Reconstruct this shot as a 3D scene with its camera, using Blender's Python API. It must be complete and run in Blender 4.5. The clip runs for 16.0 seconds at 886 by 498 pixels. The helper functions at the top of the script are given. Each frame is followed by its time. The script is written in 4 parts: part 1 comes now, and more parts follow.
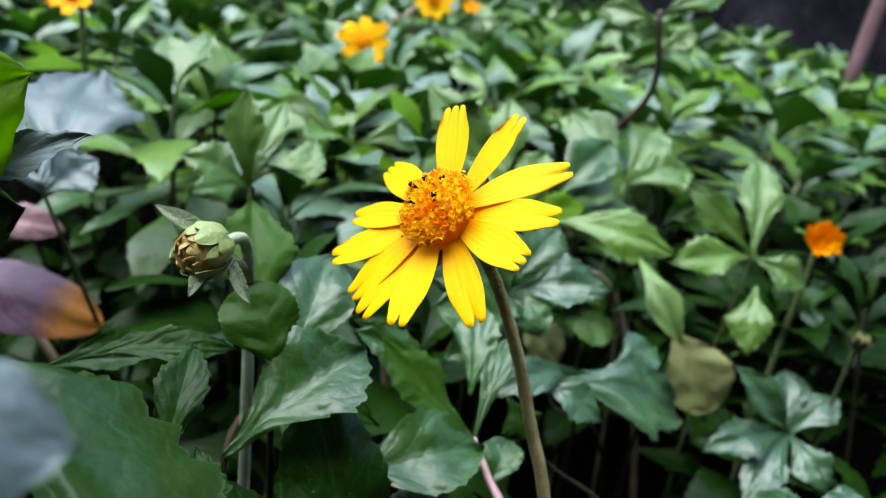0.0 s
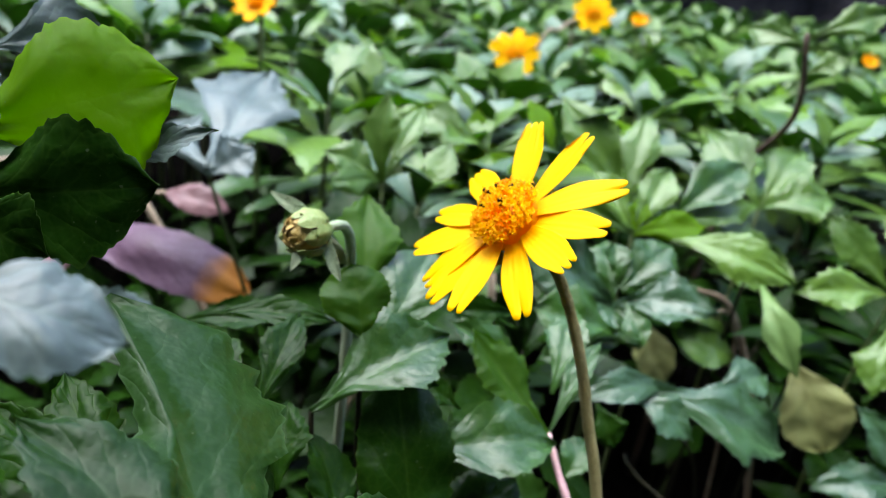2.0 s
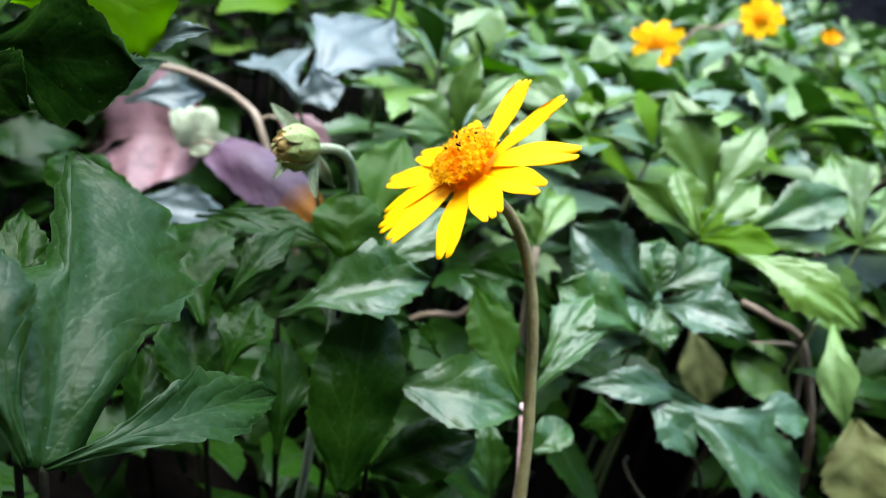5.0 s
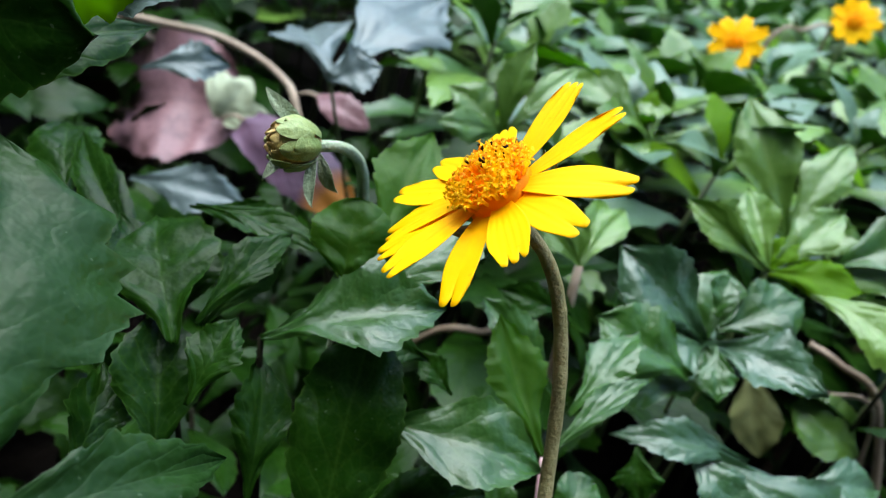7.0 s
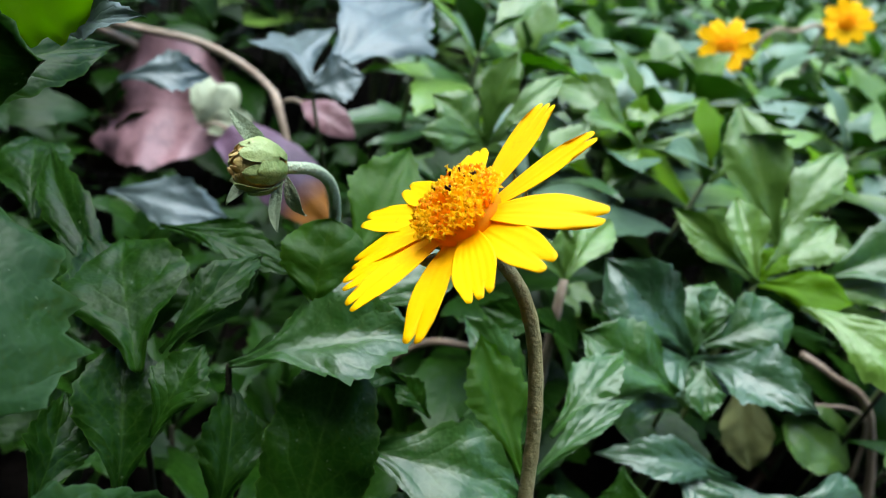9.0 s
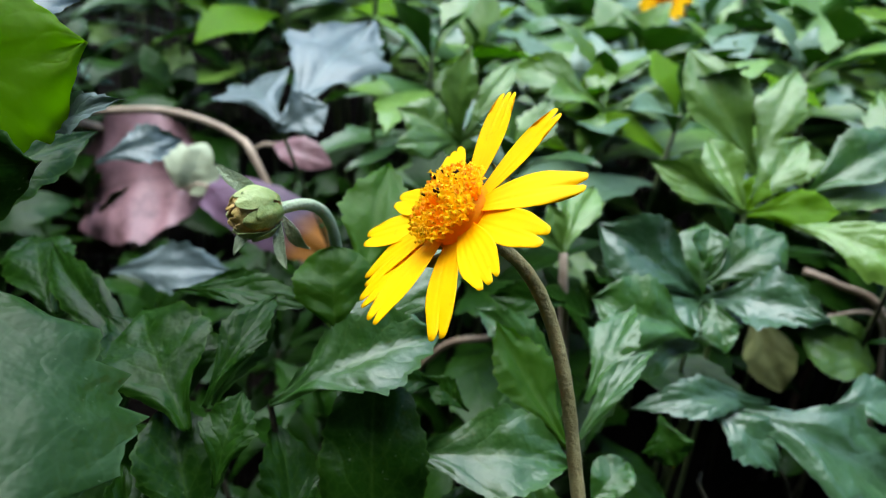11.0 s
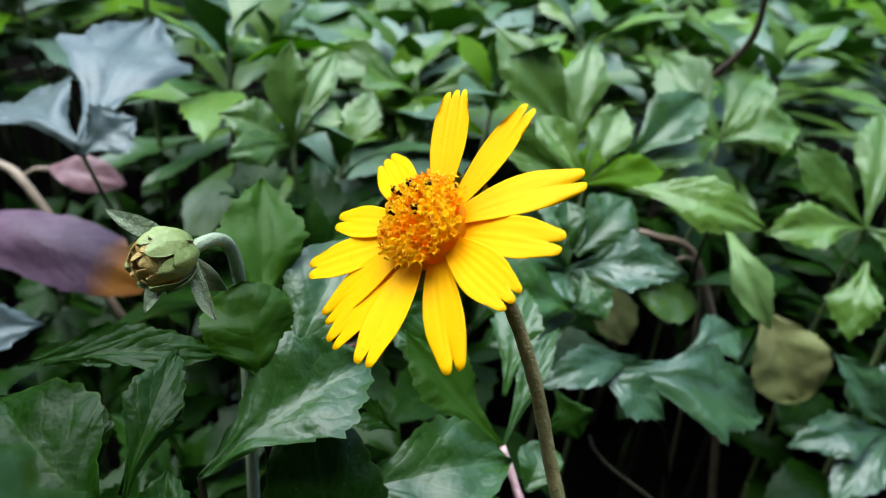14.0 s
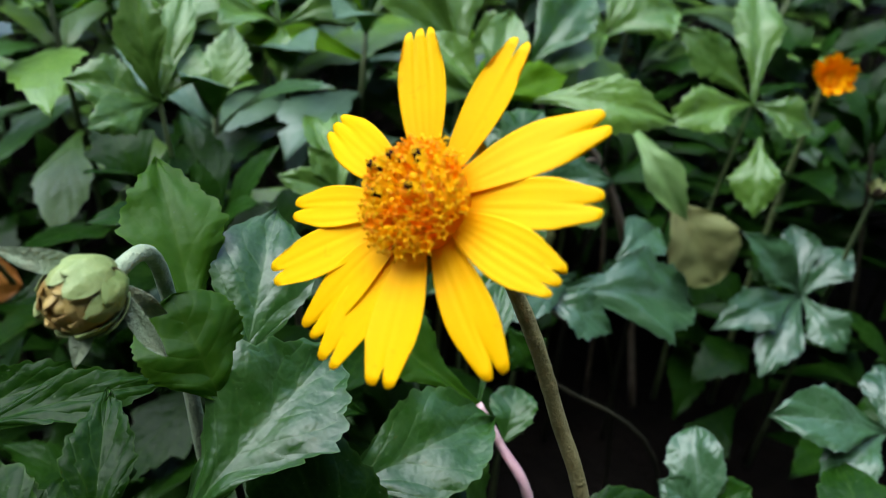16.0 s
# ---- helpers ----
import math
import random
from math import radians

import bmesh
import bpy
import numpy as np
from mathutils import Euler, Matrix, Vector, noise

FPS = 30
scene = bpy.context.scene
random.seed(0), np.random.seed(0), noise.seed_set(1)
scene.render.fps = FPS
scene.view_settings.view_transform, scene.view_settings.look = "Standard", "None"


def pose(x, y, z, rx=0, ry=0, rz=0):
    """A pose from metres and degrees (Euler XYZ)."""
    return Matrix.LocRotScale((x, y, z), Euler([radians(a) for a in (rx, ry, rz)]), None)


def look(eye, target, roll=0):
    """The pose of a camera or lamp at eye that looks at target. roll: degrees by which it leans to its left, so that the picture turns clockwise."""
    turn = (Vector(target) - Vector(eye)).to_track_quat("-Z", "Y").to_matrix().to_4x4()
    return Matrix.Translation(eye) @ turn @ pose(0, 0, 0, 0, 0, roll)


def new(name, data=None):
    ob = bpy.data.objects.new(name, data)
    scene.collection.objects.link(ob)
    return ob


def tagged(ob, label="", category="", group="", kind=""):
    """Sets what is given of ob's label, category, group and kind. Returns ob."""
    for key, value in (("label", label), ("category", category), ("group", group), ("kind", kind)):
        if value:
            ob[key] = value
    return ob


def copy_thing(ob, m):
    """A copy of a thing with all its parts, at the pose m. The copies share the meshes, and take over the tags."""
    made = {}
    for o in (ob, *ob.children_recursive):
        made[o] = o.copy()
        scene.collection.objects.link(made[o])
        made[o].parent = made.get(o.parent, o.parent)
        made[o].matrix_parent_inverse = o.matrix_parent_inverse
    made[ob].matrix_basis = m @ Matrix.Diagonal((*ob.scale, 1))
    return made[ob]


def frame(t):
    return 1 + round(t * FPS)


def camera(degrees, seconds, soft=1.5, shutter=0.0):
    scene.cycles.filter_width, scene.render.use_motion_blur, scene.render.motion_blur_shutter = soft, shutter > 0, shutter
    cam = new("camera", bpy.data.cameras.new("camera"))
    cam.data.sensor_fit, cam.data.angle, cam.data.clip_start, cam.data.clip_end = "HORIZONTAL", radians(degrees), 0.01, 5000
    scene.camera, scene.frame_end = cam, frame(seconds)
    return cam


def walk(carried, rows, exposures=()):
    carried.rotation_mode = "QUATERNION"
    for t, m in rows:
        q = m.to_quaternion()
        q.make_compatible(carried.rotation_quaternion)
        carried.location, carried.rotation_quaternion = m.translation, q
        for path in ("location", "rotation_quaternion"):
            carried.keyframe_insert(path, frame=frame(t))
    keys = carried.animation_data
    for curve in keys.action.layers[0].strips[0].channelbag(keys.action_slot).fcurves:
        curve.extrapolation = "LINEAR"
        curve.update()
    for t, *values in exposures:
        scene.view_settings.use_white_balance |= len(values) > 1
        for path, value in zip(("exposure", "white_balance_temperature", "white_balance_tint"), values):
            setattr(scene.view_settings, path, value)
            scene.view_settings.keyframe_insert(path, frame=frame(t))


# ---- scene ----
cam = camera(60.15, 16.0, soft=1.0)
PATH = [
    (0.0, (-0.0381, -0.0679, 0.1779), (0.0071, 0.0131, 0.1404), 8.63),
    (0.5, (-0.0368, -0.0712, 0.1788), (0.0050, 0.0111, 0.1401), 8.44),
    (1.0, (-0.0368, -0.0769, 0.1809), (-0.0016, 0.0081, 0.1417), 8.37),
    (1.5, (-0.0343, -0.0805, 0.1812), (-0.0043, 0.0067, 0.1425), 8.28),
    (2.0, (-0.0318, -0.0805, 0.1825), (-0.0062, 0.0076, 0.1428), 8.87),
    (2.5, (-0.0284, -0.0827, 0.1835), (-0.0084, 0.0062, 0.1424), 8.75),
    (3.0, (-0.0222, -0.0866, 0.1840), (-0.0049, 0.0031, 0.1433), 9.60),
    (3.5, (-0.0152, -0.0901, 0.1836), (-0.0018, -0.0004, 0.1414), 10.97),
    (4.0, (-0.0142, -0.0878, 0.1815), (-0.0043, 0.0014, 0.1374), 12.75),
    (4.2, (-0.0124, -0.0904, 0.1835), (-0.0036, -0.0012, 0.1393), 13.36),
    (6.5, (-0.0034, -0.0718, 0.1825), (-0.0021, 0.0154, 0.1335), 18.19),
    (7.0, (-0.0034, -0.0675, 0.1806), (-0.0034, 0.0195, 0.1312), 18.64),
    (7.5, (-0.0024, -0.0665, 0.1785), (-0.0024, 0.0201, 0.1283), 18.91),
    (8.0, (-0.0011, -0.0635, 0.1793), (-0.0012, 0.0231, 0.1293), 19.37),
    (8.5, (-0.0020, -0.0633, 0.1809), (-0.0021, 0.0233, 0.1308), 19.64),
    (9.0, (-0.0016, -0.0630, 0.1824), (-0.0012, 0.0239, 0.1329), 18.37),
    (9.2, (-0.0012, -0.0649, 0.1836), (-0.0007, 0.0222, 0.1343), 16.11),
    (11.5, (-0.0030, -0.0674, 0.1840), (-0.0018, 0.0201, 0.1356), 4.65),
    (12.0, (-0.0084, -0.0674, 0.1830), (-0.0046, 0.0205, 0.1353), 5.36),
    (12.5, (-0.0102, -0.0675, 0.1843), (0.0002, 0.0197, 0.1365), 6.24),
    (13.0, (-0.0160, -0.0648, 0.1826), (0.0048, 0.0206, 0.1348), 6.38),
    (13.5, (-0.0189, -0.0602, 0.1812), (0.0085, 0.0235, 0.1339), 6.70),
    (14.0, (-0.0213, -0.0570, 0.1814), (0.0104, 0.0251, 0.1338), 6.62),
    (14.5, (-0.0245, -0.0513, 0.1806), (0.0127, 0.0276, 0.1317), 6.44),
    (15.0, (-0.0280, -0.0470, 0.1799), (0.0140, 0.0288, 0.1300), 5.35),
    (15.5, (-0.0285, -0.0448, 0.1775), (0.0180, 0.0277, 0.1266), 4.93),
    (16.0, (-0.0264, -0.0407, 0.1792), (0.0200, 0.0281, 0.1234), 3.78),
]
walk(cam, [(t, look(eye, aim, roll)) for t, eye, aim, roll in PATH], exposures=((0.0, 2.77, 6750, 12), (2.5, 3.13, 7000, 13), (4.2, 3.38, 6850, 12), (6.3, 2.87, 6600, 9), (9.2, 2.8, 6650, 9), (13.5, 2.66, 6600, 9), (16.0, 2.43, 6600, 10)))
cam.data.dof.use_dof = True
cam.data.dof.focus_distance = 0.074
cam.data.dof.aperture_fstop = 37.0

# ---- world and light: bright overcast sky over a shaded bed ----
world = bpy.data.worlds.new("overcast_sky")
scene.world = world
world.use_nodes = True
wn, wl = world.node_tree.nodes, world.node_tree.links
sky = wn.new("ShaderNodeTexSky")
sky.sky_type, sky.sun_disc = "NISHITA", False
sky.sun_elevation, sky.sun_rotation = radians(74), radians(307)
wl.new(sky.outputs[0], wn["Background"].inputs[0])
wn["Background"].inputs[1].default_value = 0.135
sun_data = bpy.data.lights.new("sun", "SUN")
sun_data.energy, sun_data.angle, sun_data.color = 1.15, radians(62), (0.82, 0.94, 1.0)
sun = new("sun", sun_data)
sun.matrix_world = look((-0.4, 0.3, 1.9), (0.0, 0.0, 0.1))


# ---- materials ----
def material(name):
    m = bpy.data.materials.new(name)
    m.use_nodes = True
    return m, m.node_tree.nodes, m.node_tree.links, m.node_tree.nodes["Principled BSDF"]


def ramp(nodes, stops):
    r = nodes.new("ShaderNodeValToRGB")
    while len(r.color_ramp.elements) < len(stops):
        r.color_ramp.elements.new(0.5)
    for e, (at_, c) in zip(r.color_ramp.elements, stops):
        e.position, e.color = at_, (*c, 1)
    return r


def noise_tex(nodes, links, scale, detail=4.0, coord=None, rough=0.55):
    n = nodes.new("ShaderNodeTexNoise")
    n.inputs["Scale"].default_value, n.inputs["Detail"].default_value, n.inputs["Roughness"].default_value = scale, detail, rough
    if coord is not None:
        links.new(coord, n.inputs["Vector"])
    return n


def mathn(nodes, links, op, a, b=None, c=None):
    m = nodes.new("ShaderNodeMath")
    m.operation = op
    for i, v in enumerate((a, b, c)):
        if v is None:
            continue
        if isinstance(v, (int, float)):
            m.inputs[i].default_value = v
        else:
            links.new(v, m.inputs[i])
    return m.outputs[0]


def mixc(nodes, links, fac, a, b, blend="MIX"):
    m = nodes.new("ShaderNodeMix")
    m.data_type, m.blend_type = "RGBA", blend
    for i, v in ((0, fac), (6, a), (7, b)):
        if isinstance(v, (int, float)):
            m.inputs[i].default_value = v
        elif isinstance(v, tuple):
            m.inputs[i].default_value = (*v, 1)
        else:
            links.new(v, m.inputs[i])
    return m.outputs[2]


def leaf_material(name, dark, light, vein, glow, rough=0.36, through_=0.22, gloss=0.5, blotch=0.0, blotch_colour=(0.1, 0.07, 0.03), tip_colour=None, relief=0.6):
    """A leaf blade: vein pattern along the UV map (u along the midrib, v across), mottling, quilted relief, light shining through."""
    m, n, l, p = material(name)
    uv = n.new("ShaderNodeUVMap").outputs[0]
    sep = n.new("ShaderNodeSeparateXYZ")
    l.new(uv, sep.inputs[0])
    u, v = sep.outputs[0], sep.outputs[1]
    geo = n.new("ShaderNodeTexCoord").outputs["Object"]
    warp = noise_tex(n, l, 160.0, 2.0, geo)
    side = mathn(n, l, "ABSOLUTE", mathn(n, l, "SUBTRACT", v, 0.5))
    mid = mathn(n, l, "SMOOTH_MIN", mathn(n, l, "MULTIPLY", side, 34.0), 1.0, 0.3)
    wave = mathn(n, l, "FRACT", mathn(n, l, "ADD", mathn(n, l, "SUBTRACT", mathn(n, l, "MULTIPLY", u, 5.5), mathn(n, l, "MULTIPLY", side, 4.0)), mathn(n, l, "MULTIPLY", warp.outputs[0], 1.1)))
    lat = mathn(n, l, "SMOOTH_MIN", mathn(n, l, "MULTIPLY", mathn(n, l, "ABSOLUTE", mathn(n, l, "SUBTRACT", wave, 0.5)), 9.0), 1.0, 0.4)
    veins = mathn(n, l, "MULTIPLY", mid, mathn(n, l, "MULTIPLY_ADD", lat, 0.45, 0.55))
    obj = n.new("ShaderNodeObjectInfo")
    coarse = noise_tex(n, l, 70.0, 3.0, geo)
    fine = noise_tex(n, l, 900.0, 3.0, geo)
    tone = mathn(n, l, "MULTIPLY_ADD", coarse.outputs[0], 0.9, mathn(n, l, "MULTIPLY_ADD", obj.outputs["Random"], 0.5, -0.25))
    col = mixc(n, l, tone, dark, light)
    col = mixc(n, l, mathn(n, l, "MULTIPLY", fine.outputs[0], 0.35), col, dark)
    col = mixc(n, l, mathn(n, l, "MULTIPLY", mathn(n, l, "SUBTRACT", 1.0, veins), 0.30), col, vein)
    cell = n.new("ShaderNodeTexVoronoi")
    cell.feature = "DISTANCE_TO_EDGE"
    cell.inputs["Scale"].default_value = 620.0
    l.new(geo, cell.inputs["Vector"])
    net = ramp(n, [(0.02, (1, 1, 1)), (0.12, (0, 0, 0))])
    l.new(cell.outputs[0], net.inputs[0])
    col = mixc(n, l, mathn(n, l, "MULTIPLY", net.outputs[0], 0.13), col, vein)
    if blotch:
        spot = noise_tex(n, l, 120.0, 5.0, geo)
        edge = ramp(n, [(0.52, (0, 0, 0)), (0.62, (1, 1, 1))])
        l.new(spot.outputs[0], edge.inputs[0])
        col = mixc(n, l, mathn(n, l, "MULTIPLY", edge.outputs[0], blotch), col, blotch_colour)
    if tip_colour:
        end = ramp(n, [(0.68, (0, 0, 0)), (0.82, (1, 1, 1))])
        l.new(mathn(n, l, "MULTIPLY_ADD", coarse.outputs[0], 0.3, mathn(n, l, "SUBTRACT", u, 0.15)), end.inputs[0])
        col = mixc(n, l, end.outputs[0], col, tip_colour)
    rim = ramp(n, [(0.475, (0, 0, 0)), (0.495, (1, 1, 1))])
    l.new(side, rim.inputs[0])
    col = mixc(n, l, mathn(n, l, "MULTIPLY", rim.outputs[0], 0.45), col, vein)
    speck = noise_tex(n, l, 1500.0, 1.0, geo)
    dust = ramp(n, [(0.74, (0, 0, 0)), (0.78, (1, 1, 1))])
    l.new(speck.outputs[0], dust.inputs[0])
    col = mixc(n, l, mathn(n, l, "MULTIPLY", dust.outputs[0], 0.18), col, (0.26, 0.32, 0.20))
    l.new(col, p.inputs["Base Color"])
    l.new(mathn(n, l, "MULTIPLY_ADD", fine.outputs[0], 0.22, rough - 0.09), p.inputs["Roughness"])
    p.inputs["Specular IOR Level"].default_value = gloss
    quilt = noise_tex(n, l, 520.0, 2.0, geo)
    pillow = mathn(n, l, "SINE", mathn(n, l, "MULTIPLY", mathn(n, l, "ABSOLUTE", mathn(n, l, "SUBTRACT", wave, 0.5)), math.pi))
    height = mathn(n, l, "ADD", mathn(n, l, "MULTIPLY", veins, 0.05), mathn(n, l, "MULTIPLY", quilt.outputs[0], 0.42))
    height = mathn(n, l, "ADD", height, mathn(n, l, "MULTIPLY", pillow, 0.075))
    b = n.new("ShaderNodeBump")
    b.inputs["Strength"].default_value, b.inputs["Distance"].default_value = relief, 0.0012
    l.new(height, b.inputs["Height"])
    l.new(b.outputs[0], p.inputs["Normal"])
    t = n.new("ShaderNodeBsdfTranslucent")
    l.new(mixc(n, l, 0.75, col, glow), t.inputs[0])
    mx = n.new("ShaderNodeMixShader")
    mx.inputs[0].default_value = through_
    l.new(p.outputs[0], mx.inputs[1])
    l.new(t.outputs[0], mx.inputs[2])
    l.new(mx.outputs[0], n["Material Output"].inputs[0])
    return m


GREEN = leaf_material("leaf_green", (0.032, 0.092, 0.009), (0.142, 0.270, 0.030), (0.20, 0.30, 0.07), (0.25, 0.44, 0.012), rough=0.36, through_=0.26, gloss=0.54, relief=0.6)
# Shaded copy of GREEN: low and near leaves carry shade in their colour.
DEEP = leaf_material("leaf_shade_green", (0.002, 0.013, 0.0005), (0.013, 0.050, 0.003), (0.04, 0.09, 0.012), (0.05, 0.17, 0.002), rough=0.34, through_=0.12, gloss=0.10, relief=0.5)
WAXY = leaf_material("leaf_waxy_sheen", (0.007, 0.036, 0.002), (0.030, 0.104, 0.007), (0.08, 0.15, 0.04), (0.10, 0.27, 0.004), rough=0.37, through_=0.14, gloss=0.50, relief=0.5)
# The foreground leaf's shade is put into this dark green too.
LOBED = leaf_material("leaf_lobed_dark", (0.003, 0.016, 0.002), (0.014, 0.046, 0.006), (0.04, 0.08, 0.03), (0.05, 0.15, 0.003), rough=0.38, through_=0.12, gloss=0.14, relief=0.5)
BACK = leaf_material("leaf_underside", (0.030, 0.10, 0.011), (0.065, 0.17, 0.021), (0.12, 0.22, 0.06), (0.13, 0.33, 0.012), rough=0.6, gloss=0.25)
LIME = leaf_material("leaf_lime", (0.085, 0.18, 0.002), (0.16, 0.31, 0.005), (0.20, 0.36, 0.01), (0.50, 0.80, 0.003), through_=0.68, rough=0.5, gloss=0.2)
MID = leaf_material("leaf_mid_green", (0.020, 0.070, 0.002), (0.052, 0.140, 0.005), (0.10, 0.19, 0.02), (0.20, 0.44, 0.004), rough=0.46, through_=0.48, gloss=0.22, relief=0.5)
# Lighter leaf copy: light falling on the hanging leaf is put into its colour.
PALE = leaf_material("leaf_pale_lit", (0.17, 0.31, 0.08), (0.32, 0.46, 0.17), (0.26, 0.4, 0.15), (0.34, 0.54, 0.1), rough=0.45, through_=0.38)
# Bluish leaf whose base colour also holds a painted sky reflection.
SKY_BLUISH = leaf_material("leaf_bluish_sky_tint", (0.052, 0.078, 0.072), (0.108, 0.138, 0.134), (0.16, 0.24, 0.2), (0.16, 0.32, 0.12), rough=0.42, through_=0.15, gloss=0.5, relief=0.45)
# Green tinted blue in its base colour, in place of reflected sky.
SKY_GREEN = leaf_material("leaf_blue_green", (0.052, 0.108, 0.058), (0.115, 0.200, 0.110), (0.16, 0.24, 0.16), (0.14, 0.32, 0.08), rough=0.40, through_=0.18, gloss=0.52, relief=0.5)
# Blue of reflected sky is mixed into this leaf's base colour.
SHEEN = leaf_material("leaf_painted_sky_sheen", (0.011, 0.042, 0.011), (0.040, 0.105, 0.034), (0.10, 0.16, 0.11), (0.10, 0.25, 0.03), rough=0.33, through_=0.12, gloss=0.58, relief=0.55)
OLIVE = leaf_material("leaf_olive", (0.15, 0.165, 0.05), (0.25, 0.265, 0.10), (0.12, 0.13, 0.04), (0.3, 0.3, 0.08), rough=0.6, gloss=0.25, through_=0.3, blotch=0.3, blotch_colour=(0.10, 0.08, 0.03))
CREAM = leaf_material("leaf_cream", (0.38, 0.43, 0.27), (0.54, 0.59, 0.41), (0.36, 0.4, 0.25), (0.6, 0.6, 0.4), rough=0.6, gloss=0.25, blotch=0.2, blotch_colour=(0.3, 0.26, 0.14))
BROWN = leaf_material("dead_leaf_rose", (0.17, 0.080, 0.085), (0.36, 0.205, 0.215), (0.08, 0.04, 0.04), (0.2, 0.08, 0.07), rough=0.5, gloss=0.35, through_=0.05, blotch=0.4, blotch_colour=(0.07, 0.03, 0.032))
MAUVE = leaf_material("dead_leaf_mauve", (0.085, 0.045, 0.075), (0.20, 0.115, 0.165), (0.05, 0.025, 0.04), (0.3, 0.1, 0.1), rough=0.5, gloss=0.3, through_=0.05, blotch=0.5, blotch_colour=(0.075, 0.035, 0.055), tip_colour=(0.40, 0.15, 0.020))
LITTER = leaf_material("leaf_litter", (0.035, 0.022, 0.013), (0.10, 0.065, 0.035), (0.04, 0.03, 0.02), (0.1, 0.06, 0.02), rough=0.75, gloss=0.2, through_=0.04)


def petal_material(name, outer, inner, rough=0.55):
    m, n, l, p = material(name)
    uv = n.new("ShaderNodeUVMap").outputs[0]
    sep = n.new("ShaderNodeSeparateXYZ")
    l.new(uv, sep.inputs[0])
    base = ramp(n, [(0.0, inner), (0.45, outer), (1.0, outer)])
    l.new(sep.outputs[0], base.inputs[0])
    geo = n.new("ShaderNodeTexCoord").outputs["Object"]
    spots = noise_tex(n, l, 700.0, 3.0, geo)
    edge = ramp(n, [(0.66, (0, 0, 0)), (0.72, (1, 1, 1))])
    l.new(spots.outputs[0], edge.inputs[0])
    col = mixc(n, l, mathn(n, l, "MULTIPLY", edge.outputs[0], 0.45), base.outputs[0], inner)
    streak = mathn(n, l, "SINE", mathn(n, l, "MULTIPLY", sep.outputs[1], 38.0))
    col = mixc(n, l, mathn(n, l, "MULTIPLY_ADD", streak, 0.02, 0.04), col, inner)
    l.new(col, p.inputs["Base Color"])
    p.inputs["Roughness"].default_value = rough
    p.inputs["Specular IOR Level"].default_value = 0.12
    b = n.new("ShaderNodeBump")
    b.inputs["Strength"].default_value, b.inputs["Distance"].default_value = 0.05, 0.0001
    l.new(streak, b.inputs["Height"])
    l.new(b.outputs[0], p.inputs["Normal"])
    t = n.new("ShaderNodeBsdfTranslucent")
    l.new(col, t.inputs[0])
    mx = n.new("ShaderNodeMixShader")
    mx.inputs[0].default_value = 0.34
    l.new(p.outputs[0], mx.inputs[1])
    l.new(t.outputs[0], mx.inputs[2])
    l.new(mx.outputs[0], n["Material Output"].inputs[0])
    return m


PETAL = petal_material("petal_yellow", (0.97, 0.565, 0.0), (0.95, 0.43, 0.0))
PETAL_ORANGE = petal_material("petal_orange", (0.95, 0.48, 0.001), (0.88, 0.32, 0.001))


def rough_material(name, c1, c2, scale, rough=0.7, bump=0.0004, gloss=0.3, fine=6.0, glow=0.0):
    m, n, l, p = material(name)
    geo = n.new("ShaderNodeTexCoord").outputs["Object"]
    a = noise_tex(n, l, scale, 5.0, geo)
    d = noise_tex(n, l, scale * fine, 4.0, geo)
    obj = n.new("ShaderNodeObjectInfo")
    f = mathn(n, l, "ADD", mathn(n, l, "MULTIPLY_ADD", a.outputs[0], 1.4, -0.45), mathn(n, l, "MULTIPLY_ADD", d.outputs[0], 0.5, -0.2))
    f = mathn(n, l, "ADD", f, mathn(n, l, "MULTIPLY_ADD", obj.outputs["Random"], 0.3, -0.15))
    l.new(mixc(n, l, f, c1, c2), p.inputs["Base Color"])
    p.inputs["Roughness"].default_value, p.inputs["Specular IOR Level"].default_value = rough, gloss
    b = n.new("ShaderNodeBump")
    b.inputs["Strength"].default_value, b.inputs["Distance"].default_value = 0.7, bump
    l.new(d.outputs[0], b.inputs["Height"])
    l.new(b.outputs[0], p.inputs["Normal"])
    if glow:
        t = n.new("ShaderNodeBsdfTranslucent")
        t.inputs[0].default_value = (*c2, 1)
        mx = n.new("ShaderNodeMixShader")
        mx.inputs[0].default_value = glow
        l.new(p.outputs[0], mx.inputs[1])
        l.new(t.outputs[0], mx.inputs[2])
        l.new(mx.outputs[0], n["Material Output"].inputs[0])
    return m


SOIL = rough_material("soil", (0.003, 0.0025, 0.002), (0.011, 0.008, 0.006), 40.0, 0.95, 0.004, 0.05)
STALK = rough_material("stalk_olive_brown", (0.21, 0.175, 0.065), (0.46, 0.39, 0.18), 350.0, 0.6, 0.0005)
STEM = rough_material("stem_green", (0.11, 0.16, 0.05), (0.24, 0.27, 0.11), 200.0, 0.5)
STEM_OLD = rough_material("stem_old_green", (0.06, 0.085, 0.03), (0.13, 0.15, 0.06), 200.0, 0.6)
# Shaded copy of the stem colour, so stems sink into the dark gaps.
STEM_DARK = rough_material("stem_shade_dark", (0.010, 0.010, 0.005), (0.034, 0.030, 0.014), 200.0, 0.8, gloss=0.12)
STEM_TAN = rough_material("stem_tan", (0.20, 0.14, 0.09), (0.42, 0.33, 0.24), 180.0, 0.6)
STEM_PINK = rough_material("stem_pink", (0.42, 0.20, 0.22), (0.66, 0.50, 0.46), 160.0, 0.5)
TWIG = rough_material("twig_brown", (0.07, 0.042, 0.03), (0.17, 0.11, 0.08), 200.0, 0.7)
